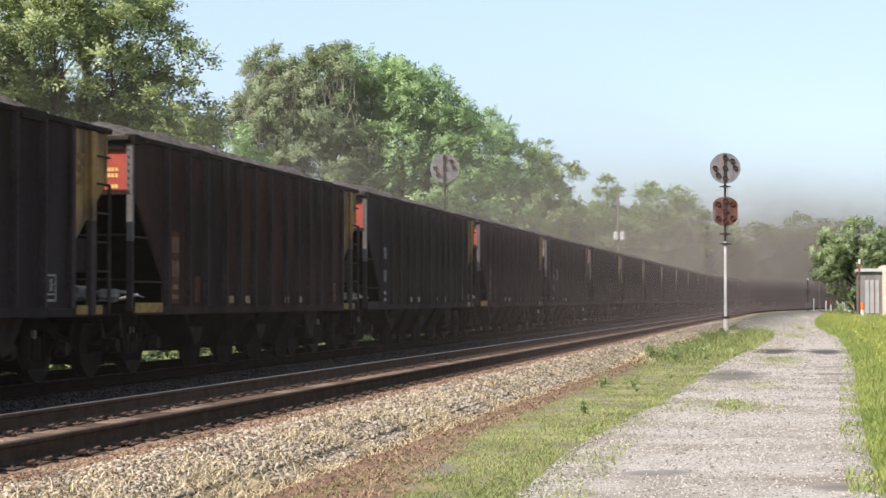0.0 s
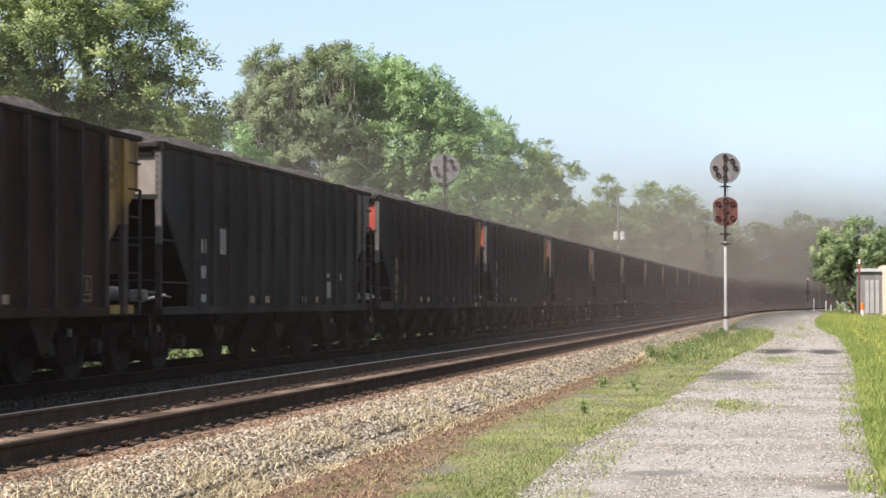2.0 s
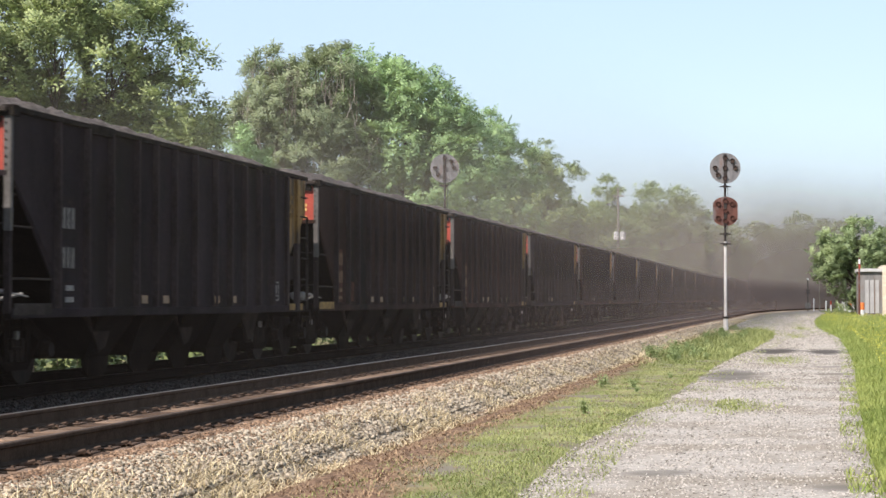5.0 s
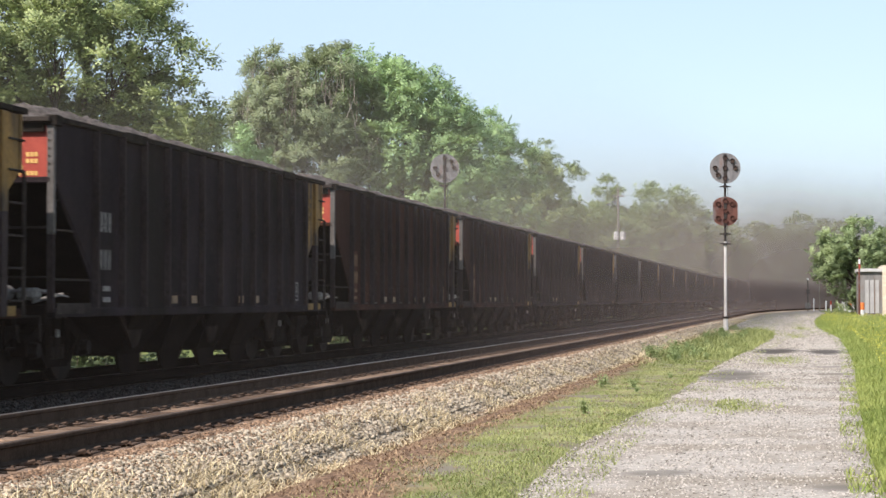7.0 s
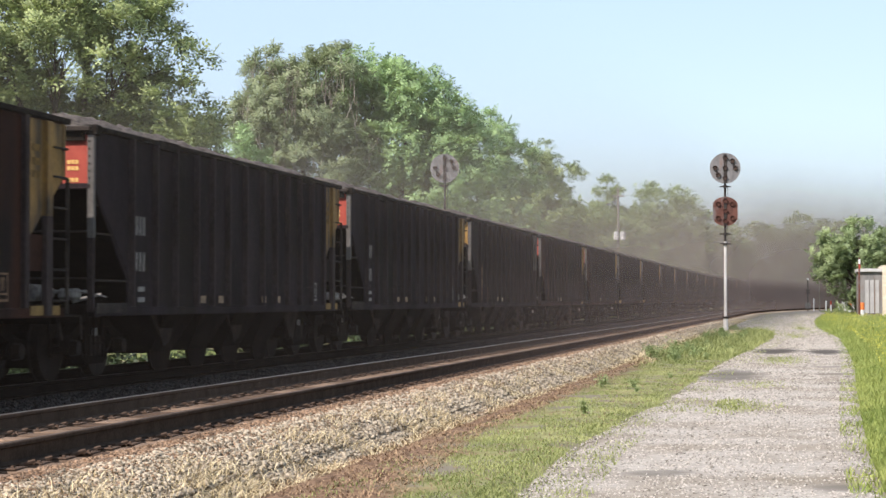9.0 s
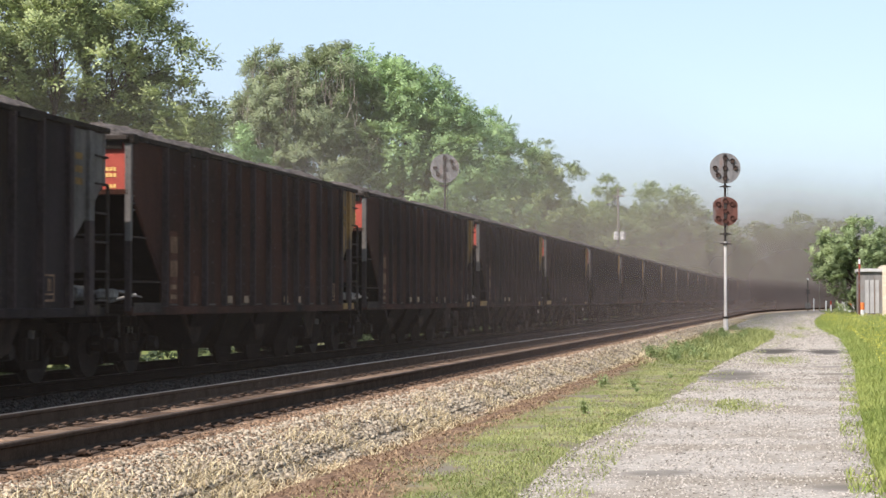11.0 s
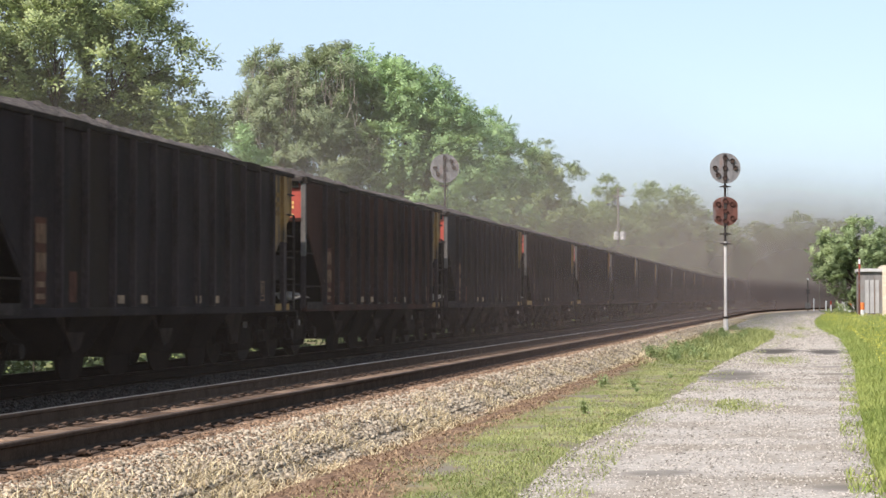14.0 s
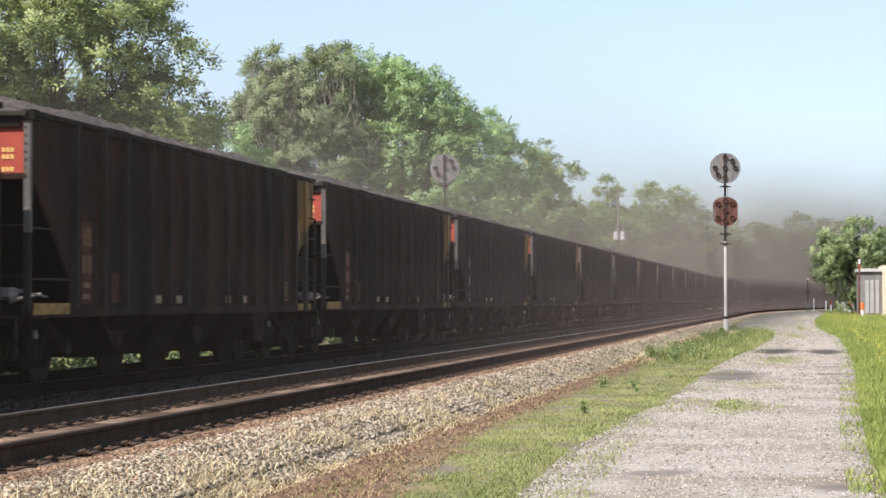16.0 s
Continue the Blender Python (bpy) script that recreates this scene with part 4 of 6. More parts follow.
    # rivets down the front corner and along the sheet's first seam
    bm = bmesh.new()
    for k in range(7):
        z = RIM - 0.22 - 0.10 * k
        box(bm, SIDE - 0.035, SIDE - 0.015, -0.042, -0.028, z, z + 0.024)
        box(bm, SIDE + 0.010, SIDE + 0.024, 0.14, 0.164, z - 0.25, z - 0.226)
    for i, y in enumerate((1.95, 2.92, 3.90, 4.82, 5.66, 6.60, 7.62, 8.56, 9.40, 10.25, 11.15)):
        for k in range(6):
            z = SILL + 0.42 + 0.33 * k + 0.16 * (i % 2)
            box(bm, SIDE + 0.012, SIDE + 0.020, y, y + 0.018, z, z + 0.018)
        if paint_name == "rust":
            for k in range(4):
                box(bm, SIDE + 0.012, SIDE + 0.022, y - 0.15 + 0.09 * k, y - 0.12 + 0.09 * k, SILL + 0.075, SILL + 0.10)
    tagged(part("rivets", bm, M["post"] if paint_name == "rust" else M["cap"], car), kind="stuff")
    stencil_bars(car, M[marks[0]], SIDE + 0.0135, marks[1])
    if marks[1] is WORN:
        stencil_bars(car, M["bar_tan"], SIDE + 0.019, WORN_MARKS)
    return car


def heap(n_y, seed):
    """Coal heaped in the car: two low mounds with a ragged crest."""
    def height(x, y):
        edge = min(1.0, (1.5 - abs(x)) / 0.9) * min(1.0, (y - 0.02) / 1.4, (BODY1 - 0.02 - y) / 1.4)
        rough = 0.10 * noise.noise(Vector((x * 1.2, y * 0.7, seed))) + 0.07 * noise.noise(Vector((x * 3.5, y * 3.5, seed))) + 0.07 * noise.noise(Vector((x * 9, y * 9, seed)))
        return RIM - 0.10 + 0.40 * max(0.0, edge) ** 0.8 + rough
    xs = [-1.5 + 3.0 * i / 24 for i in range(25)]
    ys = [0.05 + (BODY1 - 0.1) * i / n_y for i in range(n_y + 1)]
    return stretch_rows(xs, ys, height)


NUMBER = [(y + d, z, 0.028, 0.27) for z in (2.03, 1.52) for y in (1.70, 1.85, 2.00) for d in (0.0, 0.06)] + [(1.80, 1.23, 0.28, 0.07), (1.80, 1.08, 0.28, 0.07),
          (11.74, 1.09, 0.03, 0.34), (12.08, 1.09, 0.03, 0.34), (11.74, 1.09, 0.37, 0.03), (11.74, 1.41, 0.37, 0.025), (11.74, 1.17, 0.37, 0.025), (11.90, 1.22, 0.03, 0.16), (11.96, 1.22, 0.03, 0.16)]
WORN = [(1.75, 1.06, 0.36, 1.08), (2.9, 1.08, 0.26, 0.4)]
WORN_MARKS = [(y + d, z, 0.03, 0.24) for z in (1.82, 1.46) for y in (1.79, 1.91, 2.02) for d in (0.0, 0.05)] + [(1.80, 1.27, 0.27, 0.07), (1.80, 1.12, 0.27, 0.07), (11.74, 1.09, 0.03, 0.34), (12.08, 1.09, 0.03, 0.34), (11.74, 1.09, 0.37, 0.03), (11.74, 1.41, 0.37, 0.025), (11.74, 1.17, 0.37, 0.025), (11.90, 1.22, 0.03, 0.16), (11.96, 1.22, 0.03, 0.16)]
LETTERED = [(6.1, 2.75, 0.26, 0.14), (6.1, 2.50, 0.26, 0.18), (6.1, 2.25, 0.26, 0.18), (3.0, 1.85, 0.32, 0.42), (2.0, 1.85, 0.10, 0.22), (2.2, 1.85, 0.05, 0.22), (2.0, 1.45, 0.24, 0.2),
            (10.2, 1.15, 0.3, 0.32), (10.2, 1.55, 0.2, 0.08), (11.3, 1.5, 0.1, 0.14), (2.0, 1.08, 0.24, 0.12)]
KINDS = {
    "black": hopper_car("black", "soot-black ribbed steel coal hopper car heaped with coal", M["red"], M["yellow"], ("bar_white", NUMBER)),
    "blue": hopper_car("blue", "grimy blue-black coal hopper car with white number and coal heap", M["red"], M["yellow"], ("bar_white", NUMBER)),
    "brown": hopper_car("brown", "sooty red-brown coal hopper car with rust-stained markings", M["red"], M["yellow"], ("bar_brown", WORN)),
    "rust": hopper_car("rust", "soot-streaked rust-red coal hopper car with bright rivets", M["red"], M["yellow"], ("bar_brown", WORN)),
    "worn": hopper_car("black", "soot-black coal hopper car with a rust-stained number panel", M["red"], M["yellow"], ("bar_brown", WORN)),
    "plain": hopper_car("black", "soot-black coal hopper car with rubbed-out markings", M["yellow"], M["post"], ("bar_brown", WORN), False),
    "grey": hopper_car("grey", "dark grey coal hopper car with white lettering panels", M["end_pale"], M["post"], ("bar_white", LETTERED), False),
}
HEAPS = [soup("coal_load", *heap(130, 5.0 + i), M["coal"], label="dark heaped coal load") for i in range(2)]
for name, car in KINDS.items():
    car.matrix_basis = pose(0, 0, 0)
for i, (name, car) in enumerate(KINDS.items()):
    share("coal_load", HEAPS[i % 2].data, car, None, "dark heaped coal load")
for h in HEAPS:
    bpy.data.objects.remove(h)

ORDER = {-1: "black", 0: "brown", 1: "black", 2: "brown", 3: "grey", 4: "worn", 5: "blue", 6: "worn", 7: "blue", 8: "brown", 9: "rust", 10: "blue", 11: "rust", 12: "rust",
         13: "blue", 14: "blue", 15: "plain", 16: "rust", 17: "rust", 18: "brown", 19: "brown", 20: "worn", 21: "rust", 22: "worn", 23: "brown", 24: "brown"}
TRAIN = {}
used = set()
for n in range(-1, 49):
    kind = ORDER.get(n) or random.choice(["black", "black", "blue", "brown", "brown", "plain"])
    if kind in used:
        TRAIN[n] = copy_thing(KINDS[kind], pose(0, 0, 0))
    else:
        used.add(kind)
        TRAIN[n] = KINDS[kind]

# ---- signals ----
def disc(bm, x, z, r, y0, y1, seg=32, flat=0.0):
    """An upright disc facing -y, its two sides cut straight if flat is given."""
    pts = []
    for i in range(seg):
        a = 2 * math.pi * i / seg
        u = r * math.cos(a)
        pts.append((x + (max(-flat, min(flat, u)) if flat else u), z + r * math.sin(a)))
    return slab(bm, pts, "y", y0, y1)


def lamp_hood(parent, x, z, y, mat):
    """A lamp unit of a position-light signal: round housing with a peaked hood."""
    bm = bmesh.new()
    rod(bm, (x, y + 0.02, z), (x, y - 0.07, z), 0.10, 0.10, 12)
    unit = part("lamp_unit", bm, mat, parent, "dark unlit lamp")
    bm = bmesh.new()
    pts = [(x + 0.125 * math.cos(a), z + 0.125 * math.sin(a)) for a in [math.pi * k / 8 for k in range(9)]]
    inner = [(x + 0.105 * math.cos(a), z + 0.105 * math.sin(a)) for a in [math.pi * k / 8 for k in range(8, -1, -1)]]
    slab(bm, pts + inner, "y", y - 0.11, y - 0.04)
    part("hood", bm, mat, unit)


def position_signal(x, y, base, top, two, label, turned=0.0):
    s = thing("railway_signal", label, "railway signal", "position-light signals")
    s.matrix_basis = pose(x, y, 0, 0, 0, turned)
    bm = bmesh.new()
    rod(bm, (0, 0, base), (0, 0, 4.3), 0.072, 0.060, 14)
    part("mast", bm, M["mast"], s, "chalky white mast" if two else "")
    bm = bmesh.new()
    rod(bm, (0, 0, 4.3), (0, 0, top - 0.5), 0.060, 0.055, 12)
    for z in (4.2, 4.66, top - 0.86):
        rod(bm, (-0.26, 0, z), (0.26, 0, z), 0.03, None, 6)
        rod(bm, (0, -0.02, z - 0.05), (0, -0.02, z + 0.05), 0.12, None, 12)
    rod(bm, (0.13, 0.1, 4.3), (0.13, 0.1, top - 0.9), 0.012, None, 6)
    part("upper_mast", bm, M["signal_black"], s, "black upper mast with brackets")
    bm = bmesh.new()
    rod(bm, (0, 0, base - 0.10), (0, 0, base + 0.05), 0.24, 0.22, 14)
    rod(bm, (0, 0, base + 0.05), (0, 0, base + 0.30), 0.16, 0.13, 14)
    rod(bm, (0, 0, base + 0.30), (0, 0, base + 0.72), 0.115, 0.105, 14)
    part("base", bm, M["mast"], s)
    bm = bmesh.new()
    rod(bm, (0, 0, base + 0.70), (0, 0, base + 0.80), 0.135, 0.135, 14)
    rod(bm, (-0.17, -0.05, base + 0.75), (0.17, -0.05, base + 0.75), 0.025, None, 6)
    part("collar", bm, M["signal_black"], s, "rusty black collar")
    heads = [(top, 0.72, 0.0, M["disc"], "weathered grey round backing disc")]
    if two:
        heads.append((top - 2.02, 0.69, 0.575, M["disc_rust"], "rust-red backing with flat sides"))
    for z, r, flat, mat, what in heads:
        bm = bmesh.new()
        disc(bm, 0, z, r, -0.10, -0.07, 40, flat)
        head = part("backing_disc", bm, mat, s, what)
        bm = bmesh.new()
        box(bm, -0.075, 0.075, -0.14, -0.10, z - r * 0.95, z + r * 0.92, 0.01)
        part("lamp_bar", bm, M["signal_black"], head)
        spots = [(0, 0), (0, 0.47), (0, -0.47), (-0.33, -0.33), (0.33, 0.33)]
        spots += [(-0.47, 0.0), (0.47, 0.0)] if not flat else [(-0.33, 0.33), (0.33, -0.33)]
        for dx, dz in spots:
            lamp_hood(head, dx, z + dz, -0.10, M["lamp_rust"] if flat else M["lamp"])
        if not flat:
            # Dark rods that stand in for the dark streaks below the side lamps.
            bm = bmesh.new()
            rod(bm, (-0.33, -0.12, z - 0.33), (-0.47, -0.12, z), 0.045, None, 6)
            rod(bm, (0.33, -0.12, z + 0.33), (0.47, -0.12, z), 0.045, None, 6)
            part("lamp_bar", bm, M["signal_black"], head)
    return s


position_signal(-3.63, 92.0, 0.0, 7.74, True, "weathered position-light signal with two heads on a white mast", 6)
position_signal(-17.55, 95.0, 0.0, 8.10, False, "grey round position-light signal head rising behind the train", 8)


# ---- trees ----
def frond_cloud(rng, centres, normals, length, leaflets, width, stray=0.55, reach=0.45):
    """Compound leaves: at each centre a bent stem with paired leaflets, each leaflet a small folded diamond."""
    k = len(centres)
    up = np.array([0, 0, 1.0])
    d = normals + rng.normal(0, stray, (k, 3)) + np.array([0, 0, 0.05])
    d /= np.linalg.norm(d, axis=1, keepdims=True)
    side = np.cross(d, up + rng.normal(0, 0.35, (k, 3)))
    side /= np.linalg.norm(side, axis=1, keepdims=True) + 1e-9
    nrm = np.cross(side, d)
    size = length * rng.uniform(0.6, 1.25, k)
    vs = []
    for j in range(leaflets):
        u = (j // 2 + 0.6) / (leaflets / 2)
        sgn = 1 if j % 2 else -1
        root = centres + d * (size * u)[:, None] - nrm * (size * 0.30 * u * u)[:, None]
        out = side * sgn * 0.8 + d * 0.5 + rng.normal(0, 0.22, (k, 3)) - nrm * 0.15
        out /= np.linalg.norm(out, axis=1, keepdims=True)
        ll = (size * (reach if u < 0.9 else reach * 0.8))[:, None]
        cross = np.cross(out, nrm)
        cross /= np.linalg.norm(cross, axis=1, keepdims=True) + 1e-9
        w = ll * width
        vs.append(np.stack([root, root + out * ll * 0.5 + cross * w + nrm * w * 0.25, root + out * ll, root + out * ll * 0.5 - cross * w + nrm * w * 0.25], 1))
    v = np.concatenate(vs, 0).reshape(-1, 3)
    f = np.arange(len(v)).reshape(-1, 4)
    return v, f


def crown_points(rng, lobes, count, fill=0.35):
    """Points in the outer part of a set of lobes (x, y, z, rx, ry, rz), gathered in clumps, with gaps, and their outward directions."""
    lobes = np.array(lobes, float)
    vol = lobes[:, 3] * lobes[:, 4] * lobes[:, 5]
    vol = vol ** (2 / 3)
    clumps = max(12, count // 40)
    pick = rng.choice(len(lobes), clumps, p=vol / vol.sum())
    q = rng.normal(0, 1, (clumps, 3))
    q /= np.linalg.norm(q, axis=1, keepdims=True)
    r = 1 - fill * rng.random(clumps) ** 1.3 + rng.normal(0, 0.07, clumps)
    c = lobes[pick, :3] + q * r[:, None] * lobes[pick, 3:]
    # leave out clumps deep inside another lobe
    deep = np.zeros(clumps, bool)
    for i, lo in enumerate(lobes):
        deep |= (((c - lo[:3]) / lo[3:]) ** 2).sum(1) < 0.35
    c, q, pick = c[~deep], q[~deep], pick[~deep]
    own = rng.integers(0, len(c), count)
    spread = 0.20 * lobes[pick[own], 3:].mean(1)
    off = rng.normal(0, 1, (count, 3)) * np.array([1, 1, 0.55]) * np.clip(spread, 0.25, 0.8)[:, None]
    return c[own] + off, q[own] * 0.8 + off / (np.linalg.norm(off, axis=1, keepdims=True) + 1e-6), c


def tufted_crown(rng, lobes, pads, tufts, fronds, pad, fill, lift=0.35):
    """Leaf tufts on many small pads set about the lobes: the pads leave dark gaps between them, and each tuft is a whorl of fronds.
    Gives the fronds' feet, their directions and the pads' middles."""
    lobes = np.array(lobes, float)
    share_of = (lobes[:, 3] * lobes[:, 4] * lobes[:, 5]) ** (2 / 3)
    pick = rng.choice(len(lobes), pads, p=share_of / share_of.sum())
    q = rng.normal(0, 1, (pads, 3))
    q /= np.linalg.norm(q, axis=1, keepdims=True)
    c = lobes[pick, :3] + q * (1 - fill * rng.random(pads) ** 1.6)[:, None] * lobes[pick, 3:] * 1.03
    size = pad * rng.uniform(0.6, 1.35, pads)
    own = np.repeat(np.arange(pads), tufts)
    lean = q[own] * 0.55 + np.array([0, 0, lift]) + rng.normal(0, 0.55, (len(own), 3))
    lean /= np.linalg.norm(lean, axis=1, keepdims=True)
    foot = c[own] + lean * np.array([1, 1, 0.6]) * (size[own] * rng.uniform(0.55, 1.0, len(own)))[:, None]
    each = np.repeat(np.arange(len(own)), fronds)
    way = lean[each] * 0.55 + rng.normal(0, 0.62, (len(each), 3))
    return foot[each] + rng.normal(0, 0.03, (len(each), 3)), way, c, c[own][each] - q[own][each] * 0.35


def tree(base, lobes, leaf, mat, count, label, trunk=0.25, fork=0.35, seed=1, leaflets=6, width=0.22, category="tree", group="trees beyond the track", name="tree", fill=0.4, bare=0, pads=0, tufts=7, fronds=6, pad=0.8, lift=0.35, stray=0.15, reach=0.34):
    """A tree: tapered trunk, limbs to its lobes, twigs, and a crown of compound leaves. Lobes are relative to the base."""
    rng = np.random.default_rng(seed)
    t = thing(name, label, category, group)
    t.matrix_basis = pose(*base)
    if pads:
        pts, nrm, clumps, middles = tufted_crown(rng, lobes, pads, tufts, fronds, pad, fill, lift)
    else:
        pts, nrm, clumps = crown_points(rng, lobes, count, fill)
    top = max(l[2] for l in lobes)
    cx, cy = np.mean([l[0] for l in lobes]), np.mean([l[1] for l in lobes])
    knee = Vector((cx * fork * 0.5, cy * fork * 0.5, top * fork))
    bm = bmesh.new()
    rod(bm, (0, 0, -0.15), knee, trunk, trunk * 0.72, 10)
    rod(bm, knee, (cx, cy, top), trunk * 0.7, trunk * 0.2, 8)
    part("trunk", bm, M["bark"], t)
    bm = bmesh.new()
    for l in lobes:
        mid = knee.lerp(Vector(l[:3]), 0.55) + Vector(rng.normal(0, 0.25, 3))
        rod(bm, knee, mid, trunk * 0.5, trunk * 0.32, 7)
        rod(bm, mid, l[:3], trunk * 0.32, trunk * 0.10, 6)
        near = clumps[np.argsort(((clumps - np.array(l[:3])) ** 2).sum(1))[:20 if pads else 14]]
        for c in near:
            rod(bm, mid.lerp(Vector(l[:3]), rng.random()), c, trunk * 0.10, 0.012, 4)
    part("limbs", bm, M["bark"], t)
    if bare:
        bm = bmesh.new()
        for i in range(bare):
            l = lobes[i % len(lobes)]
            a = Vector(l[:3]) + Vector((rng.uniform(-0.9, 0.9) * l[3], rng.uniform(-1.05, 0.3) * l[4], rng.uniform(-0.6, 0.35) * l[5]))
            b = a + Vector((rng.normal(0, 0.4), rng.normal(0, 0.3), rng.uniform(0.6, 0.95) * l[5]))
            mid = a.lerp(b, 0.5) + Vector(rng.normal(0, 0.12, 3))
            rod(bm, a, mid, 0.022, 0.015, 4)
            rod(bm, mid, b, 0.015, 0.005, 4)
            for k in range(2):
                o = a.lerp(b, rng.uniform(0.3, 0.8))
                rod(bm, o, o + Vector((rng.normal(0, 0.35), rng.normal(0, 0.25), rng.uniform(0.5, 1.1))), 0.011, 0.004, 4)
        for i in range(26):
            a = Vector((rng.uniform(-1.6, 1.6), rng.uniform(-1.5, 0.5), rng.uniform(12.5, 14.4)))
            b = a + Vector((rng.normal(0, 0.25), 0, rng.uniform(1.0, 1.9)))
            rod(bm, a, b, 0.018, 0.006, 4)
            rod(bm, a.lerp(b, 0.5), b + Vector((rng.normal(0, 0.3), 0, -0.2)), 0.010, 0.004, 4)
        part("dead_twigs", bm, M["twig"], t, "bare dead grey twigs")
    if pads:
        v, f = frond_cloud(rng, pts, nrm, leaf, leaflets, width, stray, reach)
        n, f = rounded(v, f, np.tile(np.repeat(middles, 4, 0), (leaflets, 1)))
        soup("crown", v, f, mat, t, normals=n)
    else:
        v, f = frond_cloud(rng, pts, nrm, leaf, leaflets, width)
        soup("crown", v, f, mat, t)
    return t


# the big tree, then the mixed clump behind the second signal, then the row that recedes along the track
tree((-29.5, 75, 0), [(0.0, -1.4, 11.5, 3.6, 3.2, 3.0), (-3.6, -1.5, 10.5, 3.2, 3, 3.2), (3.7, -1.0, 11.7, 2.2, 2.4, 1.4), (4.0, -0.4, 8.9, 2.0, 2.2, 1.5), (4.6, 0, 8.0, 1.5, 1.8, 1.3), (1.5, 1.2, 8.4, 3.0, 2.4, 2.2), (-1.5, 1.2, 7.2, 3.4, 2.4, 2.2),
     (5.3, 0.4, 6.7, 2.0, 1.9, 1.4), (-5.5, 1.0, 7.0, 3, 2.8, 2.6), (1.4, -0.6, 13.6, 2.8, 2.4, 1.8), (3.0, 1.2, 5.6, 3.0, 2.2, 2.0), (-3, -2, 13.4, 3, 2.4, 2.2), (-1, 1.5, 4.6, 4, 2.4, 2.2), (5.2, 1, 4.6, 2.6, 2, 1.8)], 0.62, M["leaf_ash"], 21000,
     "large full green tree with drooping compound leaves", 0.34, seed=3, leaflets=8, width=0.26, fill=0.75, pads=420, tufts=8, fronds=6, pad=1.0)
tree((-27.5, 110, 0), [(-3.2, 0, 13.9, 1.2, 1.5, 1.7), (-4.2, 0, 11.3, 1.3, 1.8, 1.7), (-2.4, -0.4, 12.0, 2.4, 2.2, 3.2), (-3.6, -0.6, 8.2, 2.8, 2.2, 2.6), (0.2, -1.0, 12.4, 2.6, 2.0, 3.4), (0.2, -1.4, 8.2, 3.2, 2.2, 2.8), (-1.6, -1, 5.6, 4.0, 2, 2)], 0.55,
     M["leaf_grey"], 17000, "dusty grey-green tree with dead upright twigs", 0.22, seed=5, leaflets=8, width=0.19, bare=190, fill=0.7, pads=400, tufts=7, fronds=6, pad=0.8, lift=0.8, reach=0.42)
tree((-23.5, 112, 0), [(-1.6, 0, 13.9, 2.4, 2.2, 2.0), (1.0, 0, 12.9, 2.1, 2.2, 1.9), (2.7, 0, 11.0, 2.1, 2.2, 2.0), (0.4, -0.8, 10.6, 3.2, 2.4, 2.6), (3.4, -0.4, 8.4, 2.4, 2.2, 2.4), (0.2, -1, 7.2, 3.4, 2.4, 2.4), (-3.4, 0.6, 13.2, 2.2, 1.8, 2.4), (2, -1, 5, 3.5, 2, 2)], 0.66,
     M["leaf_bright"], 16000, "full bright green leafy tree behind the signal", 0.26, seed=7, leaflets=8, width=0.25, fill=0.6, pads=330, tufts=8, fronds=6, pad=0.95)
tree((-31.8, 104, 0), [(0, 0, 8.8, 2.4, 2.2, 2.0), (-1.8, 0, 6.6, 2.6, 2.2, 2.0), (1.8, -0.4, 6.6, 2.4, 2.2, 2.0)], 0.5, M["leaf_bright"], 3600, "low green tree between two larger trees", 0.16, seed=9, leaflets=8, pads=70, pad=0.85, width=0.3)
tree((-21.4, 128, 0), [(-0.3, 0, 11.8, 2.5, 2.2, 2.0), (1.7, 0, 9.8, 2.2, 2.2, 2.2), (-1.4, -0.4, 9.2, 2.4, 2.2, 2.4), (0.6, -0.6, 6.8, 3.2, 2.4, 2.4)], 0.55, M["leaf_bright"], 5200, "rounded green tree in the line beside the track", 0.22, seed=11, leaflets=7, width=0.3, pads=130, tufts=8, pad=0.9, fill=0.6)
tree((-22.4, 160, 0), [(0, 0, 12.2, 2.2, 2.2, 2.2), (2.0, 0, 10.8, 1.9, 2, 2.2), (-2.4, 0, 10.4, 2.3, 2.2, 2.4), (0.5, -0.6, 8.0, 3.4, 2.4, 2.8), (2.6, 0, 7.2, 2.2, 2, 2.4), (-3.5, 0, 7.5, 2.6, 2, 2.6)], 0.6, M["leaf_wood"], 5400, "dark green tree in the line beside the track", 0.24, seed=13, leaflets=6, width=0.32, pads=170, tufts=8, pad=0.95, fill=0.6)
tree((-20.6, 190, 0), [(0, 0, 8.6, 2.8, 2.4, 2.4), (2.6, 0, 7.2, 2.6, 2.2, 2.4), (-2.4, 0, 7.6, 2.6, 2.2, 2.4)], 0.62, M["leaf_wood"], 4200, "low hazy green tree beside the track", 0.2, seed=15, width=0.28)
tree((-20.2, 202, 0), [(0, 0, 13.0, 1.3, 1.2, 1.3), (1.3, 0, 12.0, 1.1, 1.1, 1.3), (-1.4, 0, 11.8, 1.1, 1.1, 1.2), (0.4, 0, 10.6, 1.6, 1.3, 1.2)], 0.5, M["leaf_wood"], 900, "tall thin tree with a sparse open crown", 0.16, fork=0.7, seed=17, fill=0.8, width=0.26)
tree((-17.0, 236, 0), [(0, 0, 12.6, 3.2, 2.6, 2.9), (-2.8, 0, 10.6, 2.8, 2.4, 2.8), (2.8, 0, 10.8, 2.6, 2.4, 2.8), (0, -0.6, 7.6, 4.8, 2.6, 3.2)], 0.7, M["leaf_wood"], 4800, "broad domed green tree softened by dust", 0.28, seed=19, width=0.28)
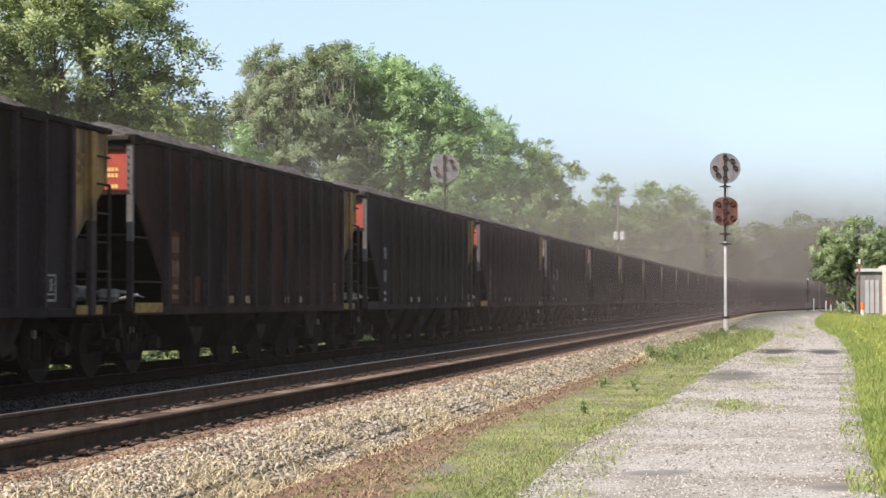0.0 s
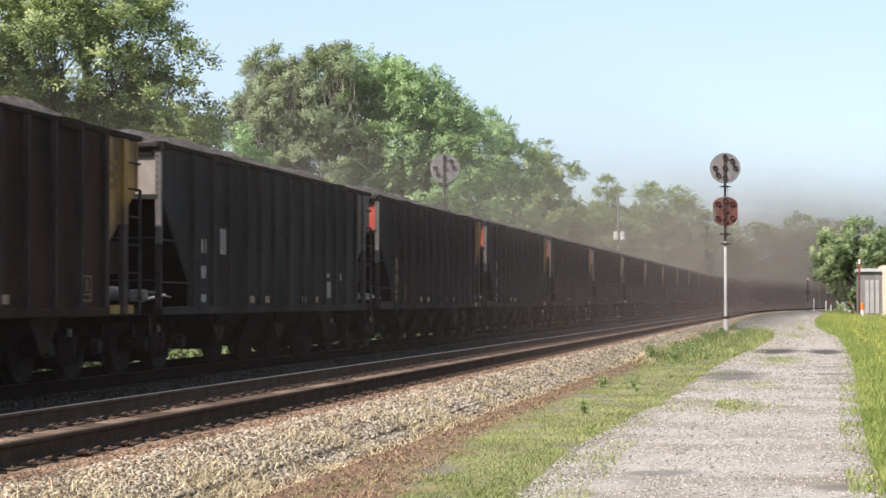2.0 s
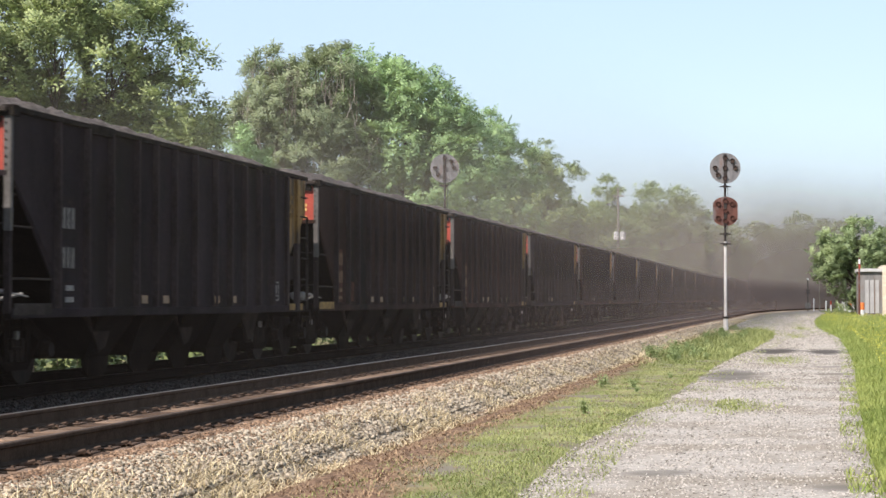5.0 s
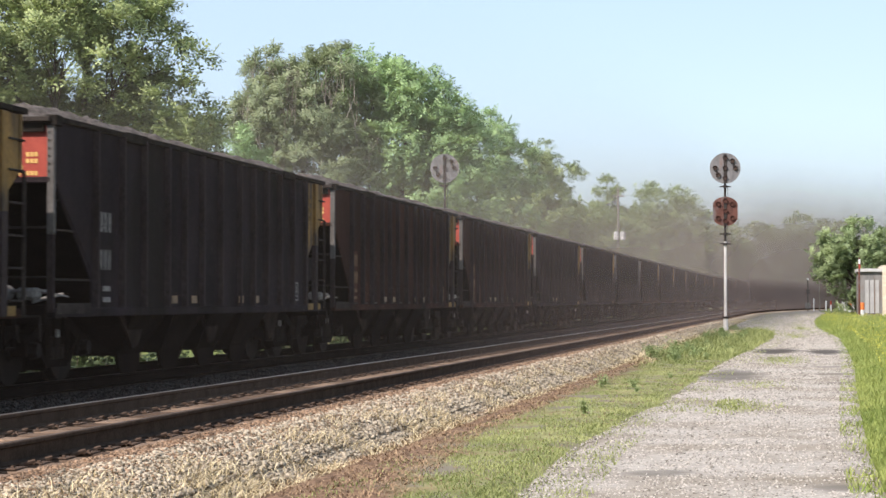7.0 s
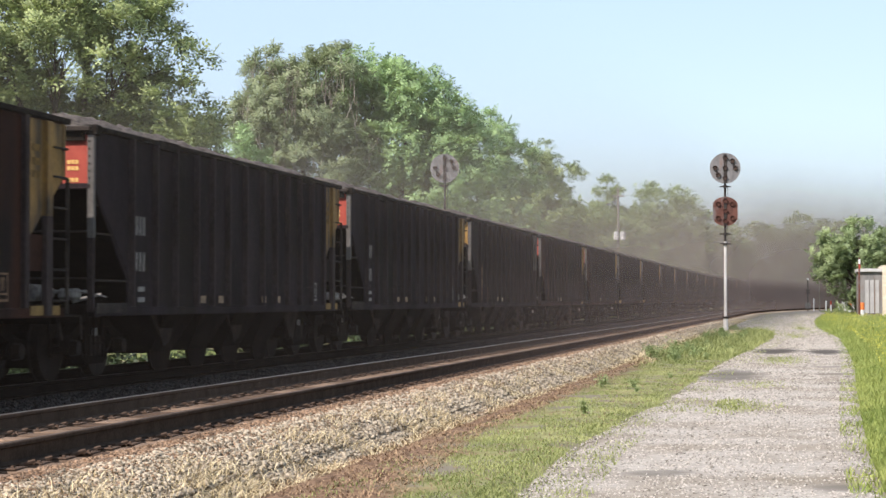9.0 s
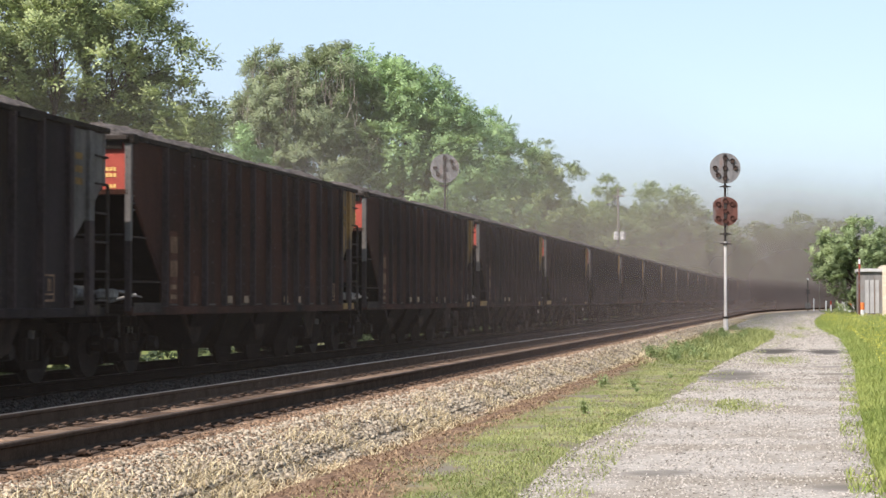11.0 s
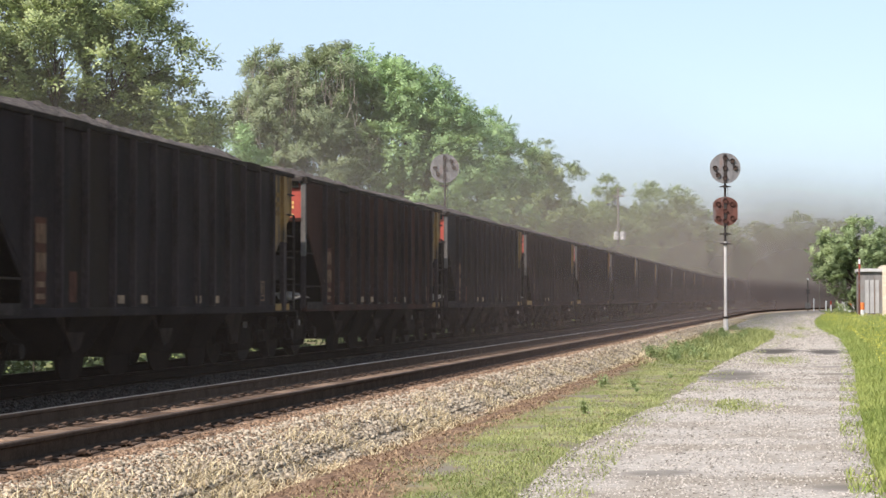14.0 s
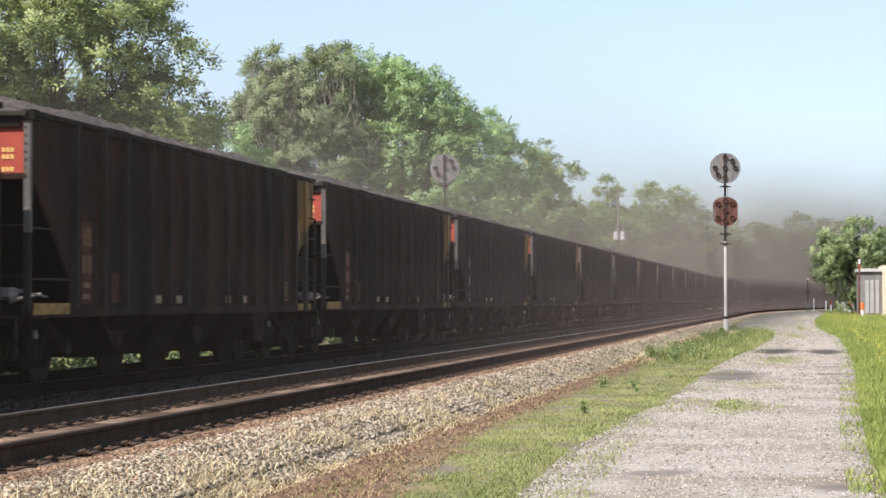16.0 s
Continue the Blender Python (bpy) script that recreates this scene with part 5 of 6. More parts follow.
tree((-12.0, 262, 0), [(0, 0, 9.6, 2.4, 2.2, 2.4), (2.4, 0, 7.8, 2.4, 2.2, 2.4), (-2.2, 0, 8.6, 2.4, 2.2, 2.4), (1.0, 0, 5, 4.0, 2.2, 2.4)], 0.7, M["leaf_wood"], 3600, "small green tree further along the track", 0.2, seed=21, width=0.28)
tree((5.7, 215, 0), [(0.4, 0, 8.4, 2.0, 2.2, 1.6), (-1.8, 0, 6.8, 1.9, 2.0, 1.5), (2.4, 0, 7.2, 2.2, 2.2, 2.0), (-0.2, -1.0, 5.8, 2.4, 2.2, 1.6), (2.2, -0.6, 4.6, 2.6, 2.2, 2.0), (-2.7, 0, 5.0, 1.7, 1.8, 1.3), (-0.8, -0.3, 3.4, 2.0, 2, 1.4), (4.6, 0, 6.0, 2.4, 2.2, 2.4), (0.6, 0.4, 2.2, 2.0, 1.8, 1.5), (2.6, 0.4, 2.4, 2.2, 1.8, 1.8), (-3.0, -0.2, 6.5, 1.7, 1.7, 1.4), (-2.2, 0, 8.0, 1.6, 1.6, 1.3), (-3.2, 0, 4.6, 1.4, 1.5, 1.0)],
     0.6, M["leaf_shed"], 7600, "bushy green tree beside the shed", 0.24, seed=23, group="trees by the lane", leaflets=6, width=0.32, pads=240, tufts=8, pad=0.85, fill=0.5)


def wood(name, rng, spots, mat, count, leaf, label, trunk=0.25):
    """A far wood: many crowns close together, built as one mass of leaf clumps over trunks."""
    w = thing(name, label, "woodland", kind="stuff")
    lobes = []
    bm = bmesh.new()
    for x, y, h, r in spots:
        rod(bm, (x, y, -0.2), (x, y, h * 0.75), trunk, trunk * 0.4, 6)
        lobes += [(x, y, h - r * 0.75, r, r, r * 0.8), (x - r * 0.5, y, h - r * 1.9, r * 1.0, r, r), (x + r * 0.6, y - 0.5, h - r * 2.4, r, r, r * 1.1), (x, y - 0.6, h * 0.28, r * 1.2, r, h * 0.26)]
    part("trunks", bm, M["bark"], w)
    pts, nrm, _ = crown_points(rng, lobes, count, 0.3)
    v, f = frond_cloud(rng, pts, nrm, leaf, 4, 0.34)
    soup("crowns", v, f, mat, w)
    return w


rng = np.random.default_rng(31)
spots = [(-62 + i * 4.6 + rng.uniform(-1, 1), 405 + rng.uniform(-12, 30) - 0.2 * i, rng.uniform(14.0, 17.0), rng.uniform(2.8, 4.0)) for i in range(11)]
spots += [(-45 + 4.2 * i, 398 + rng.uniform(-3, 3), rng.uniform(5, 7), 2.6) for i in range(12)]
spots += [(-11.5, 434, 19.4, 3.8), (-6.0, 434, 19.8, 3.6), (-16.5, 430, 18.2, 3.8), (-21.0, 426, 17.4, 3.8)]
spots += [(-8.5, 425, 19.6, 2.4), (-3.0, 430, 19.2, 2.8), (0.8, 432, 19.6, 3.0), (-13.5, 420, 16.0, 3.4), (5.0, 440, 18.5, 3.2), (10, 446, 17.5, 3.4)]
wood("far_wood", rng, spots, M["leaf_wood"], 19000, 1.3, "hazy green wood closing the view beyond the curve")
spots = [(12 + i * 4.4, 300 + 9 * i + rng.uniform(-4, 4), rng.uniform(9, 13), rng.uniform(2.6, 3.6)) for i in range(12)]
wood("far_wood", rng, spots, M["leaf_wood"], 9000, 1.2, "green trees beyond the lane and the shed")
spots = [(-58 + 3.4 * i + rng.uniform(-1, 1), 462 + rng.uniform(-6, 6), rng.uniform(17.0, 20.0), rng.uniform(3.2, 4.2)) for i in range(21)]
wood("far_wood", rng, spots, M["leaf_wood"], 12000, 1.6, "hazy green trees at the back of the far wood")
spots = [(-66 + 3.4 * i + rng.uniform(-1, 1), 186 + rng.uniform(-6, 6), rng.uniform(9.5, 12.5), rng.uniform(2.6, 3.4)) for i in range(13)]
wood("far_wood", rng, spots, M["leaf_wood"], 5000, 1.3, "green trees closing the gaps behind the trackside trees")
spots = [(-24 - rng.uniform(0, 6) - 0.02 * i * i, 60 + i * 9.0, rng.uniform(4.0, 6.5), rng.uniform(1.8, 2.6)) for i in range(-4, 24)]
wood("undergrowth", rng, spots, M["leaf_ash"], 16000, 0.8, "tangle of green shrubs along the far side of the tracks", 0.06)
spots = [(-14.25 - rng.uniform(0, 0.6), 16 + i * 1.7, rng.uniform(0.95, 1.4), rng.uniform(0.6, 0.9)) for i in range(0, 90)]
wood("hedge_growth", rng, spots, M["hedge"], 13000, 0.34, "low tangle of weeds beyond the far track", 0.015)
# Out of view: a row added to cast shade on the weeds behind.
spots = [(-21.5 + rng.uniform(-1, 1), -16 + i * 4.3, rng.uniform(11.5, 14), rng.uniform(2.4, 3.2)) for i in range(10)]
wood("tree_line", rng, spots, M["leaf_ash"], 5500, 1.1, "unseen tall trees added to shade the far side of the tracks")
spots = [(-45 - rng.uniform(0, 20), 20 + i * 9.0, rng.uniform(9.0, 13), rng.uniform(2.8, 3.8)) for i in range(0, 16)]
wood("far_wood", rng, spots, M["leaf_ash"], 6000, 1.2, "deep green woodland behind the trackside trees")


# ---- grass, weeds, stones ----
def blades(rng, x, y, z, height, width, lean=0.35):
    """Single blades, each a bent strip of two quads joined as one."""
    k = len(x)
    h = height * rng.uniform(0.5, 1.4, k)
    a = rng.uniform(0, 2 * np.pi, k)
    d = np.stack([np.cos(a), np.sin(a), np.zeros(k)], 1)
    s = np.stack([-np.sin(a), np.cos(a), np.zeros(k)], 1) * (width * rng.uniform(0.6, 1.3, k))[:, None]
    p = np.stack([x, y, z], 1)
    bend = (rng.uniform(0.1, 1.0, k) * lean * h)[:, None]
    mid = p + np.array([0, 0, 1.0]) * (h * 0.6)[:, None] + d * bend * 0.4
    tip = p + np.array([0, 0, 1.0]) * h[:, None] + d * bend * 1.3
    v = np.stack([p - s, p + s, mid + s * 0.8, mid - s * 0.8, tip + s * 0.15, tip - s * 0.15], 1).reshape(-1, 3)
    i = np.arange(k)[:, None] * 6
    f = np.concatenate([i + np.array([[0, 1, 2, 3]]), i + np.array([[3, 2, 4, 5]])], 0)
    return v, f


def scatter(rng, count, x_of, y0, y1, near=1.6):
    """Places thicker towards the near end."""
    u = rng.random(count)
    y = y0 * (y1 / y0) ** (u ** near)
    x = x_of(rng.random(count), y)
    return x, y


def patchy(rng, x, y, size, keep, seed):
    """Keeps points where a slow noise is high."""
    val = np.array([noise.noise(Vector((a / size, b / size * 0.5, seed))) for a, b in zip(x, y)])
    ok = val + rng.normal(0, 0.2, len(x)) > keep
    return x[ok], y[ok]


def bed_height(x, y):
    """Height of the ballast's surface under both tracks and on the shoulder."""
    h = np.interp(x, [-10.2, -9.5, -8.6, -7.9, -7.3, -6.3, -6.05, -5.76, -5.62, -5.15, -4.85, -4.35, -4.1], [0.28, 0.29, 0.24, 0.285, 0.24, 0.255, 0.225, 0.235, 0.295, 0.285, 0.21, 0.02, 0.02])
    return h + np.where((x > -7.75) & (h > 0.1), 0.02 - 0.0012 * (np.clip(y, 12, 200) - 26), 0.0)


rng = np.random.default_rng(41)
x, y = scatter(rng, 80000, lambda u, y: -3.95 + (lane_side(y, -1) + 4.05) * u, 12.5, 97, 1.1)
x, y = patchy(rng, x, y, 0.45, -0.12, 2.0)
near_bare = rng.random(len(x)) < np.clip((x + 3.72 - np.clip((22 - y) * 0.08, 0, 0.6)) * 3.2 + 0.3, 0.14, 1)
x, y = x[near_bare], y[near_bare]
v, f = blades(rng, x, y, np.full(len(x), 0.038), 0.025, 0.0045, 1.2)
tagged(soup("verge_blades", v, f, M["blade"]), "short green grass growing along the lane", "grass", kind="stuff")
x, y = scatter(rng, 24000, lambda u, y: lane_side(y, -1) - 0.25 + 0.95 * u ** 1.6, 12.5, 110)
x, y = patchy(rng, x, y, 0.7, -0.02, 7.0)
v, f = blades(rng, x, y, np.full(len(x), 0.04), 0.028, 0.0045, 1.2)
tagged(soup("lane_edge_grass", v, f, M["blade"]), "thin grass creeping over the edge of the lane", "grass", kind="stuff")
x, y = scatter(rng, 26000, lambda u, y: lane_side(y, 1) + 0.35 - 0.75 * u ** 1.5, 13, 120, 1.1)
x, y = patchy(rng, x, y, 0.6, 0.0, 14.0)
v, f = blades(rng, x, y, np.full(len(x), 0.03), 0.05, 0.005, 1.0)
tagged(soup("lane_edge_grass", v, f, M["meadow"]), "short fresh grass between the lane and the meadow", "grass", kind="stuff")
x, y = scatter(rng, 14000, lambda u, y: lane_side(y, -1) - 0.6 + (lane_side(y, 1) - lane_side(y, -1) + 0.8) * u, 84, 240, 1.0)
x, y = patchy(rng, x, y, 1.3, 0.16, 21.0)
v, f = blades(rng, x, y, np.full(len(x), 0.03), 0.05, 0.012, 1.0)
tagged(soup("lane_far_grass", v, f, M["blade"]), "thin grass scattered over the far gravel", "grass", kind="stuff")
for cx, cy, rx, ry, k in ((-0.55, 50.5, 0.6, 3.4, 1500), (-0.95, 28.3, 0.5, 1.6, 900), (-1.1, 29.5, 0.3, 1.2, 300), (-0.2, 105, 0.5, 7, 900), (-0.3, 82, 0.5, 4, 500), (-0.8, 36, 0.5, 1.8, 350)):
    x, y = cx + rx * rng.normal(0, 0.5, k), cy + ry * rng.normal(0, 0.5, k)
    v, f = blades(rng, x, y, np.full(k, 0.04), 0.035, 0.006, 1.2)
    tagged(soup("grass_patch", v, f, M["blade"]), "thin green grass growing on the crown of the lane", "grass", kind="stuff")
x, y = scatter(rng, 32000, lambda u, y: -3.95 + (lane_side(y, -1) + 4.0) * u, 44, 98, 1.0)
x, y = patchy(rng, x, y, 0.9, 0.06, 9.0)
clear = (np.abs(x + 3.6) > 0.75) | (y < 80)
x, y = x[clear], y[clear]
v, f = blades(rng, x, y, np.full(len(x), 0.02), 0.03 + 0.16 * np.clip((y - 46) / 8, 0, 1), 0.009, 0.9)
tagged(soup("tall_verge_grass", v, f, M["blade"]), "taller green grass round the foot of the signal", "grass", kind="stuff")
x, y = scatter(rng, 90000, lambda u, y: lane_side(y, 1) - 0.1 + (0.5 + 0.050 * y) * u ** 1.3, 14, 200, 1.0)
v, f = blades(rng, x, y, np.full(len(x), 0.0), 0.27 * np.clip(0.35 + (x - lane_side(y, 1)) * 0.8, 0.3, 1.0), 0.0055, 0.6)
tagged(soup("meadow_grass", v, f, M["meadow"]), "tall yellow-green meadow grass beside the lane", "meadow grass", kind="stuff")
x, y = scatter(rng, 16000, lambda u, y: lane_side(y, 1) + 0.4 + (0.4 + 0.047 * y) * u, 24, 200, 0.8)
x, y = patchy(rng, x, y, 2.0, -0.05, 12.0)
k = len(x)
c = np.stack([x, y, 0.24 + rng.uniform(-0.06, 0.12, k)], 1)
s = 0.009 + 0.00006 * y
q = [np.stack([rng.normal(0, 1, k), rng.normal(0, 1, k), rng.normal(0, 0.6, k)], 1) * s[:, None] for _ in range(2)]
v = np.stack([c - q[0], c - q[1], c + q[0], c + q[1]], 1).reshape(-1, 3)
tagged(soup("meadow_flowers", v, np.arange(len(v)).reshape(-1, 4), M["flower"]), "small yellow flowers over the meadow grass", "flowers", kind="stuff")
x, y = scatter(rng, 22000, lambda u, y: -4.5 + (0.75 + np.clip((23 - y) * 0.08, 0, 0.6)) * u, 12, 70, 1.1)
x, y = patchy(rng, x, y, 0.4, -0.05, 23.0)
v, f = blades(rng, x, y, np.full(len(x), 0.035), 0.030, 0.005, 3.0)
tagged(soup("dead_weeds", v, f, M["dead"]), "brown dead weeds on the rust-stained earth", "dead weeds", kind="stuff")
x, y = np.concatenate([-3.7 + rng.normal(0, 0.45, 900), rng.uniform(-4.55, -3.7, 2600)]), np.concatenate([91.0 + rng.normal(0, 2.4, 900), rng.uniform(47, 96, 2600)])
v, f = blades(rng, x, y, np.full(len(x), 0.02), 0.12, 0.010, 2.0)
tagged(soup("straw_patch", v, f, M["straw"]), "dead straw round the foot of the signal", "dry grass", kind="stuff")
# dry straw in the ballast
x, y = scatter(rng, 30000, lambda u, y: -5.15 + 0.95 * u ** 0.6, 11, 150, 1.1)
x, y = patchy(rng, x, y, 0.6, 0.0, 17.0)
z = bed_height(x, y)
v, f = blades(rng, x, y, z, 0.07, 0.0026 + 0.00003 * y, 3.2)
tagged(soup("dry_straw", v, f, M["straw"]), "dead straw-coloured grass in the ballast shoulder", "dry grass", kind="stuff")


def weed(x, y, size, seed, label):
    rng = np.random.default_rng(seed)
    w = thing("weed", label, "weed", "weeds in the verge")
    w.matrix_basis = pose(x, y, 0.02)
    bm = bmesh.new()
    tips = []
    for i in range(7):
        tip = Vector((rng.normal(0, 0.22), rng.normal(0, 0.2), rng.uniform(0.6, 1.0))) * size
        rod(bm, (0, 0, 0), tip, 0.008, 0.004, 4)
        tips.append(tip)
    part("stem", bm, M["leaf_wood"], w)
    pts = np.array([list(tips[i % 7] * rng.uniform(0.25, 1.0)) for i in range(60)])
    v, f = frond_cloud(rng, pts, rng.normal(0, 1, (60, 3)), size * 0.34, 4, 0.26)
    soup("foliage", v, f, M["leaf_ash"], w)


for i, (x, y, size) in enumerate(((-3.52, 34.4, 0.30), (-3.0, 34.6, 0.20), (-2.95, 26.4, 0.22), (-2.8, 33.0, 0.13), (-2.6, 38.5, 0.14), (-3.2, 49.0, 0.3), (-2.9, 52.0, 0.34), (-3.3, 56.0, 0.36), (-2.5, 50.5, 0.24), (-2.2, 57, 0.3), (-3.0, 62, 0.36))):
    weed(x, y, size, 60 + i, "leafy green weed in the verge grass")


rng = np.random.default_rng(77)
for i in range(22):
    y = 49 + 36 * rng.random() ** 1.3
    weed(rng.uniform(-3.9, float(lane_side(y, -1)) - 0.5), y, rng.uniform(0.25, 0.5), 130 + i, "dark green leafy weed in the tall verge grass")
for i, (x, y, size) in enumerate(((3.0, 196, 0.9), (3.7, 199, 1.1), (4.4, 201, 0.8), (2.4, 205, 0.6), (3.9, 230, 1.3))):
    weed(x, y, size, 90 + i, "leafy green bush at the edge of the meadow")


def stones(rng, x, y, z, size, sides=6):
    """Loose angular stones, each a jittered box (six sides) or a pebble of eight faces."""
    bm = bmesh.new()
    if sides == 6:
        bmesh.ops.create_cube(bm, size=1.25)
        bmesh.ops.triangulate(bm, faces=bm.faces)
    else:
        bmesh.ops.create_cone(bm, segments=4, radius1=1, radius2=0, depth=1)
        bmesh.ops.create_cone(bm, segments=4, radius1=1, radius2=0, depth=1, matrix=pose(0, 0, -1, 180))
        bmesh.ops.translate(bm, vec=(0, 0, 0.5), verts=bm.verts)
        bmesh.ops.remove_doubles(bm, verts=bm.verts, dist=0.01)
    bm.verts.index_update()
    base = np.array([v.co[:] for v in bm.verts])
    faces = np.array([[v.index for v in fc.verts] for fc in bm.faces])
    bm.free()
    k = len(x)
    rad = size * rng.uniform(0.55, 1.35, k)
    shape = rng.uniform(0.5, 1.25, (k, 1, 3)) * np.array([1, 1, 0.62])
    jit = 1 + rng.normal(0, 0.22, (k, len(base), 1))
    a = rng.uniform(0, 2 * np.pi, k)
    p = base[None] * jit * shape * rad[:, None, None]
    tilt = rng.normal(0, 0.6, k)
    py, pz = p[:, :, 1] * np.cos(tilt)[:, None] - p[:, :, 2] * np.sin(tilt)[:, None], p[:, :, 1] * np.sin(tilt)[:, None] + p[:, :, 2] * np.cos(tilt)[:, None]
    px = p[:, :, 0]
    v = np.stack([px * np.cos(a)[:, None] - py * np.sin(a)[:, None] + x[:, None], px * np.sin(a)[:, None] + py * np.cos(a)[:, None] + y[:, None], pz + z[:, None]], 2)
    f = faces[None] + (np.arange(k) * len(base))[:, None, None]
    return v.reshape(-1, 3), f.reshape(-1, 3)


rng = np.random.default_rng(51)
x, y = scatter(rng, 40000, lambda u, y: -5.22 + 0.98 * u - 0.22 * rng.random(len(y)), 10.5, 125, 1.1)
v, f = stones(rng, x, y, bed_height(x, y) + rng.uniform(-0.012, 0.008, len(x)), 0.017 + 0.00036 * y)
tagged(soup("ballast_stones", v, f, M["stone"]), "loose pale and brown ballast stones on the shoulder", "ballast", kind="stuff")
x, y = scatter(rng, 22000, lambda u, y: -5.68 + 0.85 * u ** 1.15, 10.5, 100, 1.1)
v, f = stones(rng, x, y, bed_height(x, y) + rng.uniform(-0.006, 0.006, len(x)), 0.012 + 0.0003 * y)
tagged(soup("ballast_stones", v, f, M["rust_stone"]), "rust-brown ballast stones beside the near rail", "ballast", kind="stuff")
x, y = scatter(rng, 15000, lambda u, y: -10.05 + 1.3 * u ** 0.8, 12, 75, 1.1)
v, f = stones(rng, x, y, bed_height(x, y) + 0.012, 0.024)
tagged(soup("ballast_stones", v, f, M["cinder"]), "dark grey ballast stones between the tracks", "ballast", kind="stuff")
x, y = scatter(rng, 9000, lambda u, y: -4.4 + (lane_side(y, -1) + 4.4) * u, 12, 60, 1.1)
x, y = patchy(rng, x, y, 0.8, -0.05, 31.0)
v, f = stones(rng, x, y, np.full(len(x), 0.042), 0.007 + 0.00015 * y, 8)
tagged(soup("verge_pebbles", v, f, M["rust_stone"]), "small brown pebbles and clods on the verge", "gravel", kind="stuff")
x, y = scatter(rng, 12000, lambda u, y: -7.6 + 1.8 * u, 12, 70, 1.1)
v, f = stones(rng, x, y, bed_height(x, y) + 0.018, 0.025)
tagged(soup("ballast_stones", v, f, M["rust_stone"]), "dark brown ballast stones between the ties", "ballast", kind="stuff")
x, y = scatter(rng, 44000, lambda u, y: lane_side(y, -1) + 0.12 + (lane_side(y, 1) - lane_side(y, -1) - 0.3) * u, 12.0, 190, 1.0)
# No pebbles inside the lane's dark spots.
for cx, cy, rx, ry in ((-0.85, 59.5, 0.75, 3.2), (0.62, 59.0, 0.6, 3.0), (-1.55, 40.5, 0.75, 3.4), (0.58, 41.5, 0.4, 0.5), (0.55, 46, 0.4, 0.7), (0.3, 16.5, 0.3, 0.35), (-1.3, 17.6, 0.35, 0.3)):
    dry = ((x - cx) / rx) ** 2 + ((y - cy) / ry) ** 2 + rng.normal(0, 0.3, len(x)) > 1.0
    x, y = x[dry], y[dry]
v, f = stones(rng, x, y, np.array([lane_z(a, b) for a, b in zip(x, y)]), 0.0105 + 0.00020 * y, 8)
tagged(soup("lane_pebbles", v, f, M["gravel"]), "small loose grey pebbles on the lane", "gravel", kind="stuff")

# ---- the shed and the things by the crossing ----
shed = thing("shed", "low grey metal-sided shed with a flat white roof edge", "shed")
shed.matrix_basis = pose(5.0, 185, 0)
bm = bmesh.new()
box(bm, 0.0, 2.1, 0.0, 9.0, -0.1, 4.15)
part("wall", bm, M["corrugated"], shed)
panel = bpy.data.meshes.new("wall_panel")
bm = bmesh.new()
box(bm, 0.0, 0.36, -0.06, -0.003, 0.3, 3.4, 0.01)
bm.to_mesh(panel)
bm.free()
panel.materials.append(M["panel"])
for i, w in enumerate((0.55, 1.0, 1.48)):
    share("wall_panel", panel, shed, pose(w, 0, 0), "pale upright panel")
bm = bmesh.new()
box(bm, -0.15, 2.2, -0.25, 9.2, 4.15, 4.45, 0.02)
part("roof", bm, M["fascia"], shed, "flat roof with a pale fascia")
blocks = thing("block_building", "cream block building with a plain wall", "building")
blocks.matrix_basis = pose(7.12, 184.6, 0)
bm = bmesh.new()
box(bm, 0, 9, 0, 12, -0.1, 4.75)
wall = part("wall", bm, M["cream"], blocks)
brick = bpy.data.meshes.new("block")
bm = bmesh.new()
box(bm, 0.005, 0.395, -0.012, -0.001, 0.005, 0.195, 0.003)
bm.to_mesh(brick)
bm.free()
brick.materials.append(M["cream"])
for j in range(23):
    for i in range(4):
        share("block", brick, wall, pose(0.4 * i + (0.2 if j % 2 else 0), 0, 0.2 * j))


def marker_post(name, x, y, h, r, cap, label, category, cap_mat, body=None):
    p = thing(name, label, category, "posts by the lane")
    p.matrix_basis = pose(x, y, 0)
    bm = bmesh.new()
    rod(bm, (0, 0, -0.1), (0, 0, h - cap), r, r, 12)
    part("post", bm, body or M["white"], p)
    bm = bmesh.new()
    rod(bm, (0, 0, h - cap), (0, 0, h), r * 1.12, r * 1.05, 12)
    part("cap", bm, cap_mat, p, "orange cap")
    return p


marker_post("marker_post", 5.20, 182, 1.30, 0.19, 0.65, "white marker post with a faded orange top", "marker post", M["orange"])
marker_post("marker_post", 5.4, 240, 1.3, 0.2, 0.8, "orange and white marker post beside a hedge", "marker post", M["orange"])
marker_post("marker_post", 3.35, 255, 1.4, 0.09, 0.5, "thin white post with a red top near the crossing", "marker post", M["red"])
marker_post("marker_post", 2.75, 256, 1.4, 0.10, 0.2, "white post near the crossing", "marker post", M["white"])
marker_post("marker_post", 1.2, 255, 1.7, 0.08, 0.3, "slim white post at the crossing", "marker post", M["white"])
sign = thing("sign_post", "tall weathered post with faded red sign blades", "sign post")
sign.matrix_basis = pose(4.90, 180, 0)
bm = bmesh.new()
rod(bm, (0, 0, -0.1), (0, 0, 5.4), 0.10, 0.08, 10)
part("post", bm, M["disc_rust"], sign)
for z, mat in ((5.0, M["white"]), (4.6, M["red"])):
    bm = bmesh.new()
    box(bm, -0.07, 0.10, -0.14, -0.105, z - 0.25, z + 0.2, 0.01)
    part("blade", bm, mat, sign)
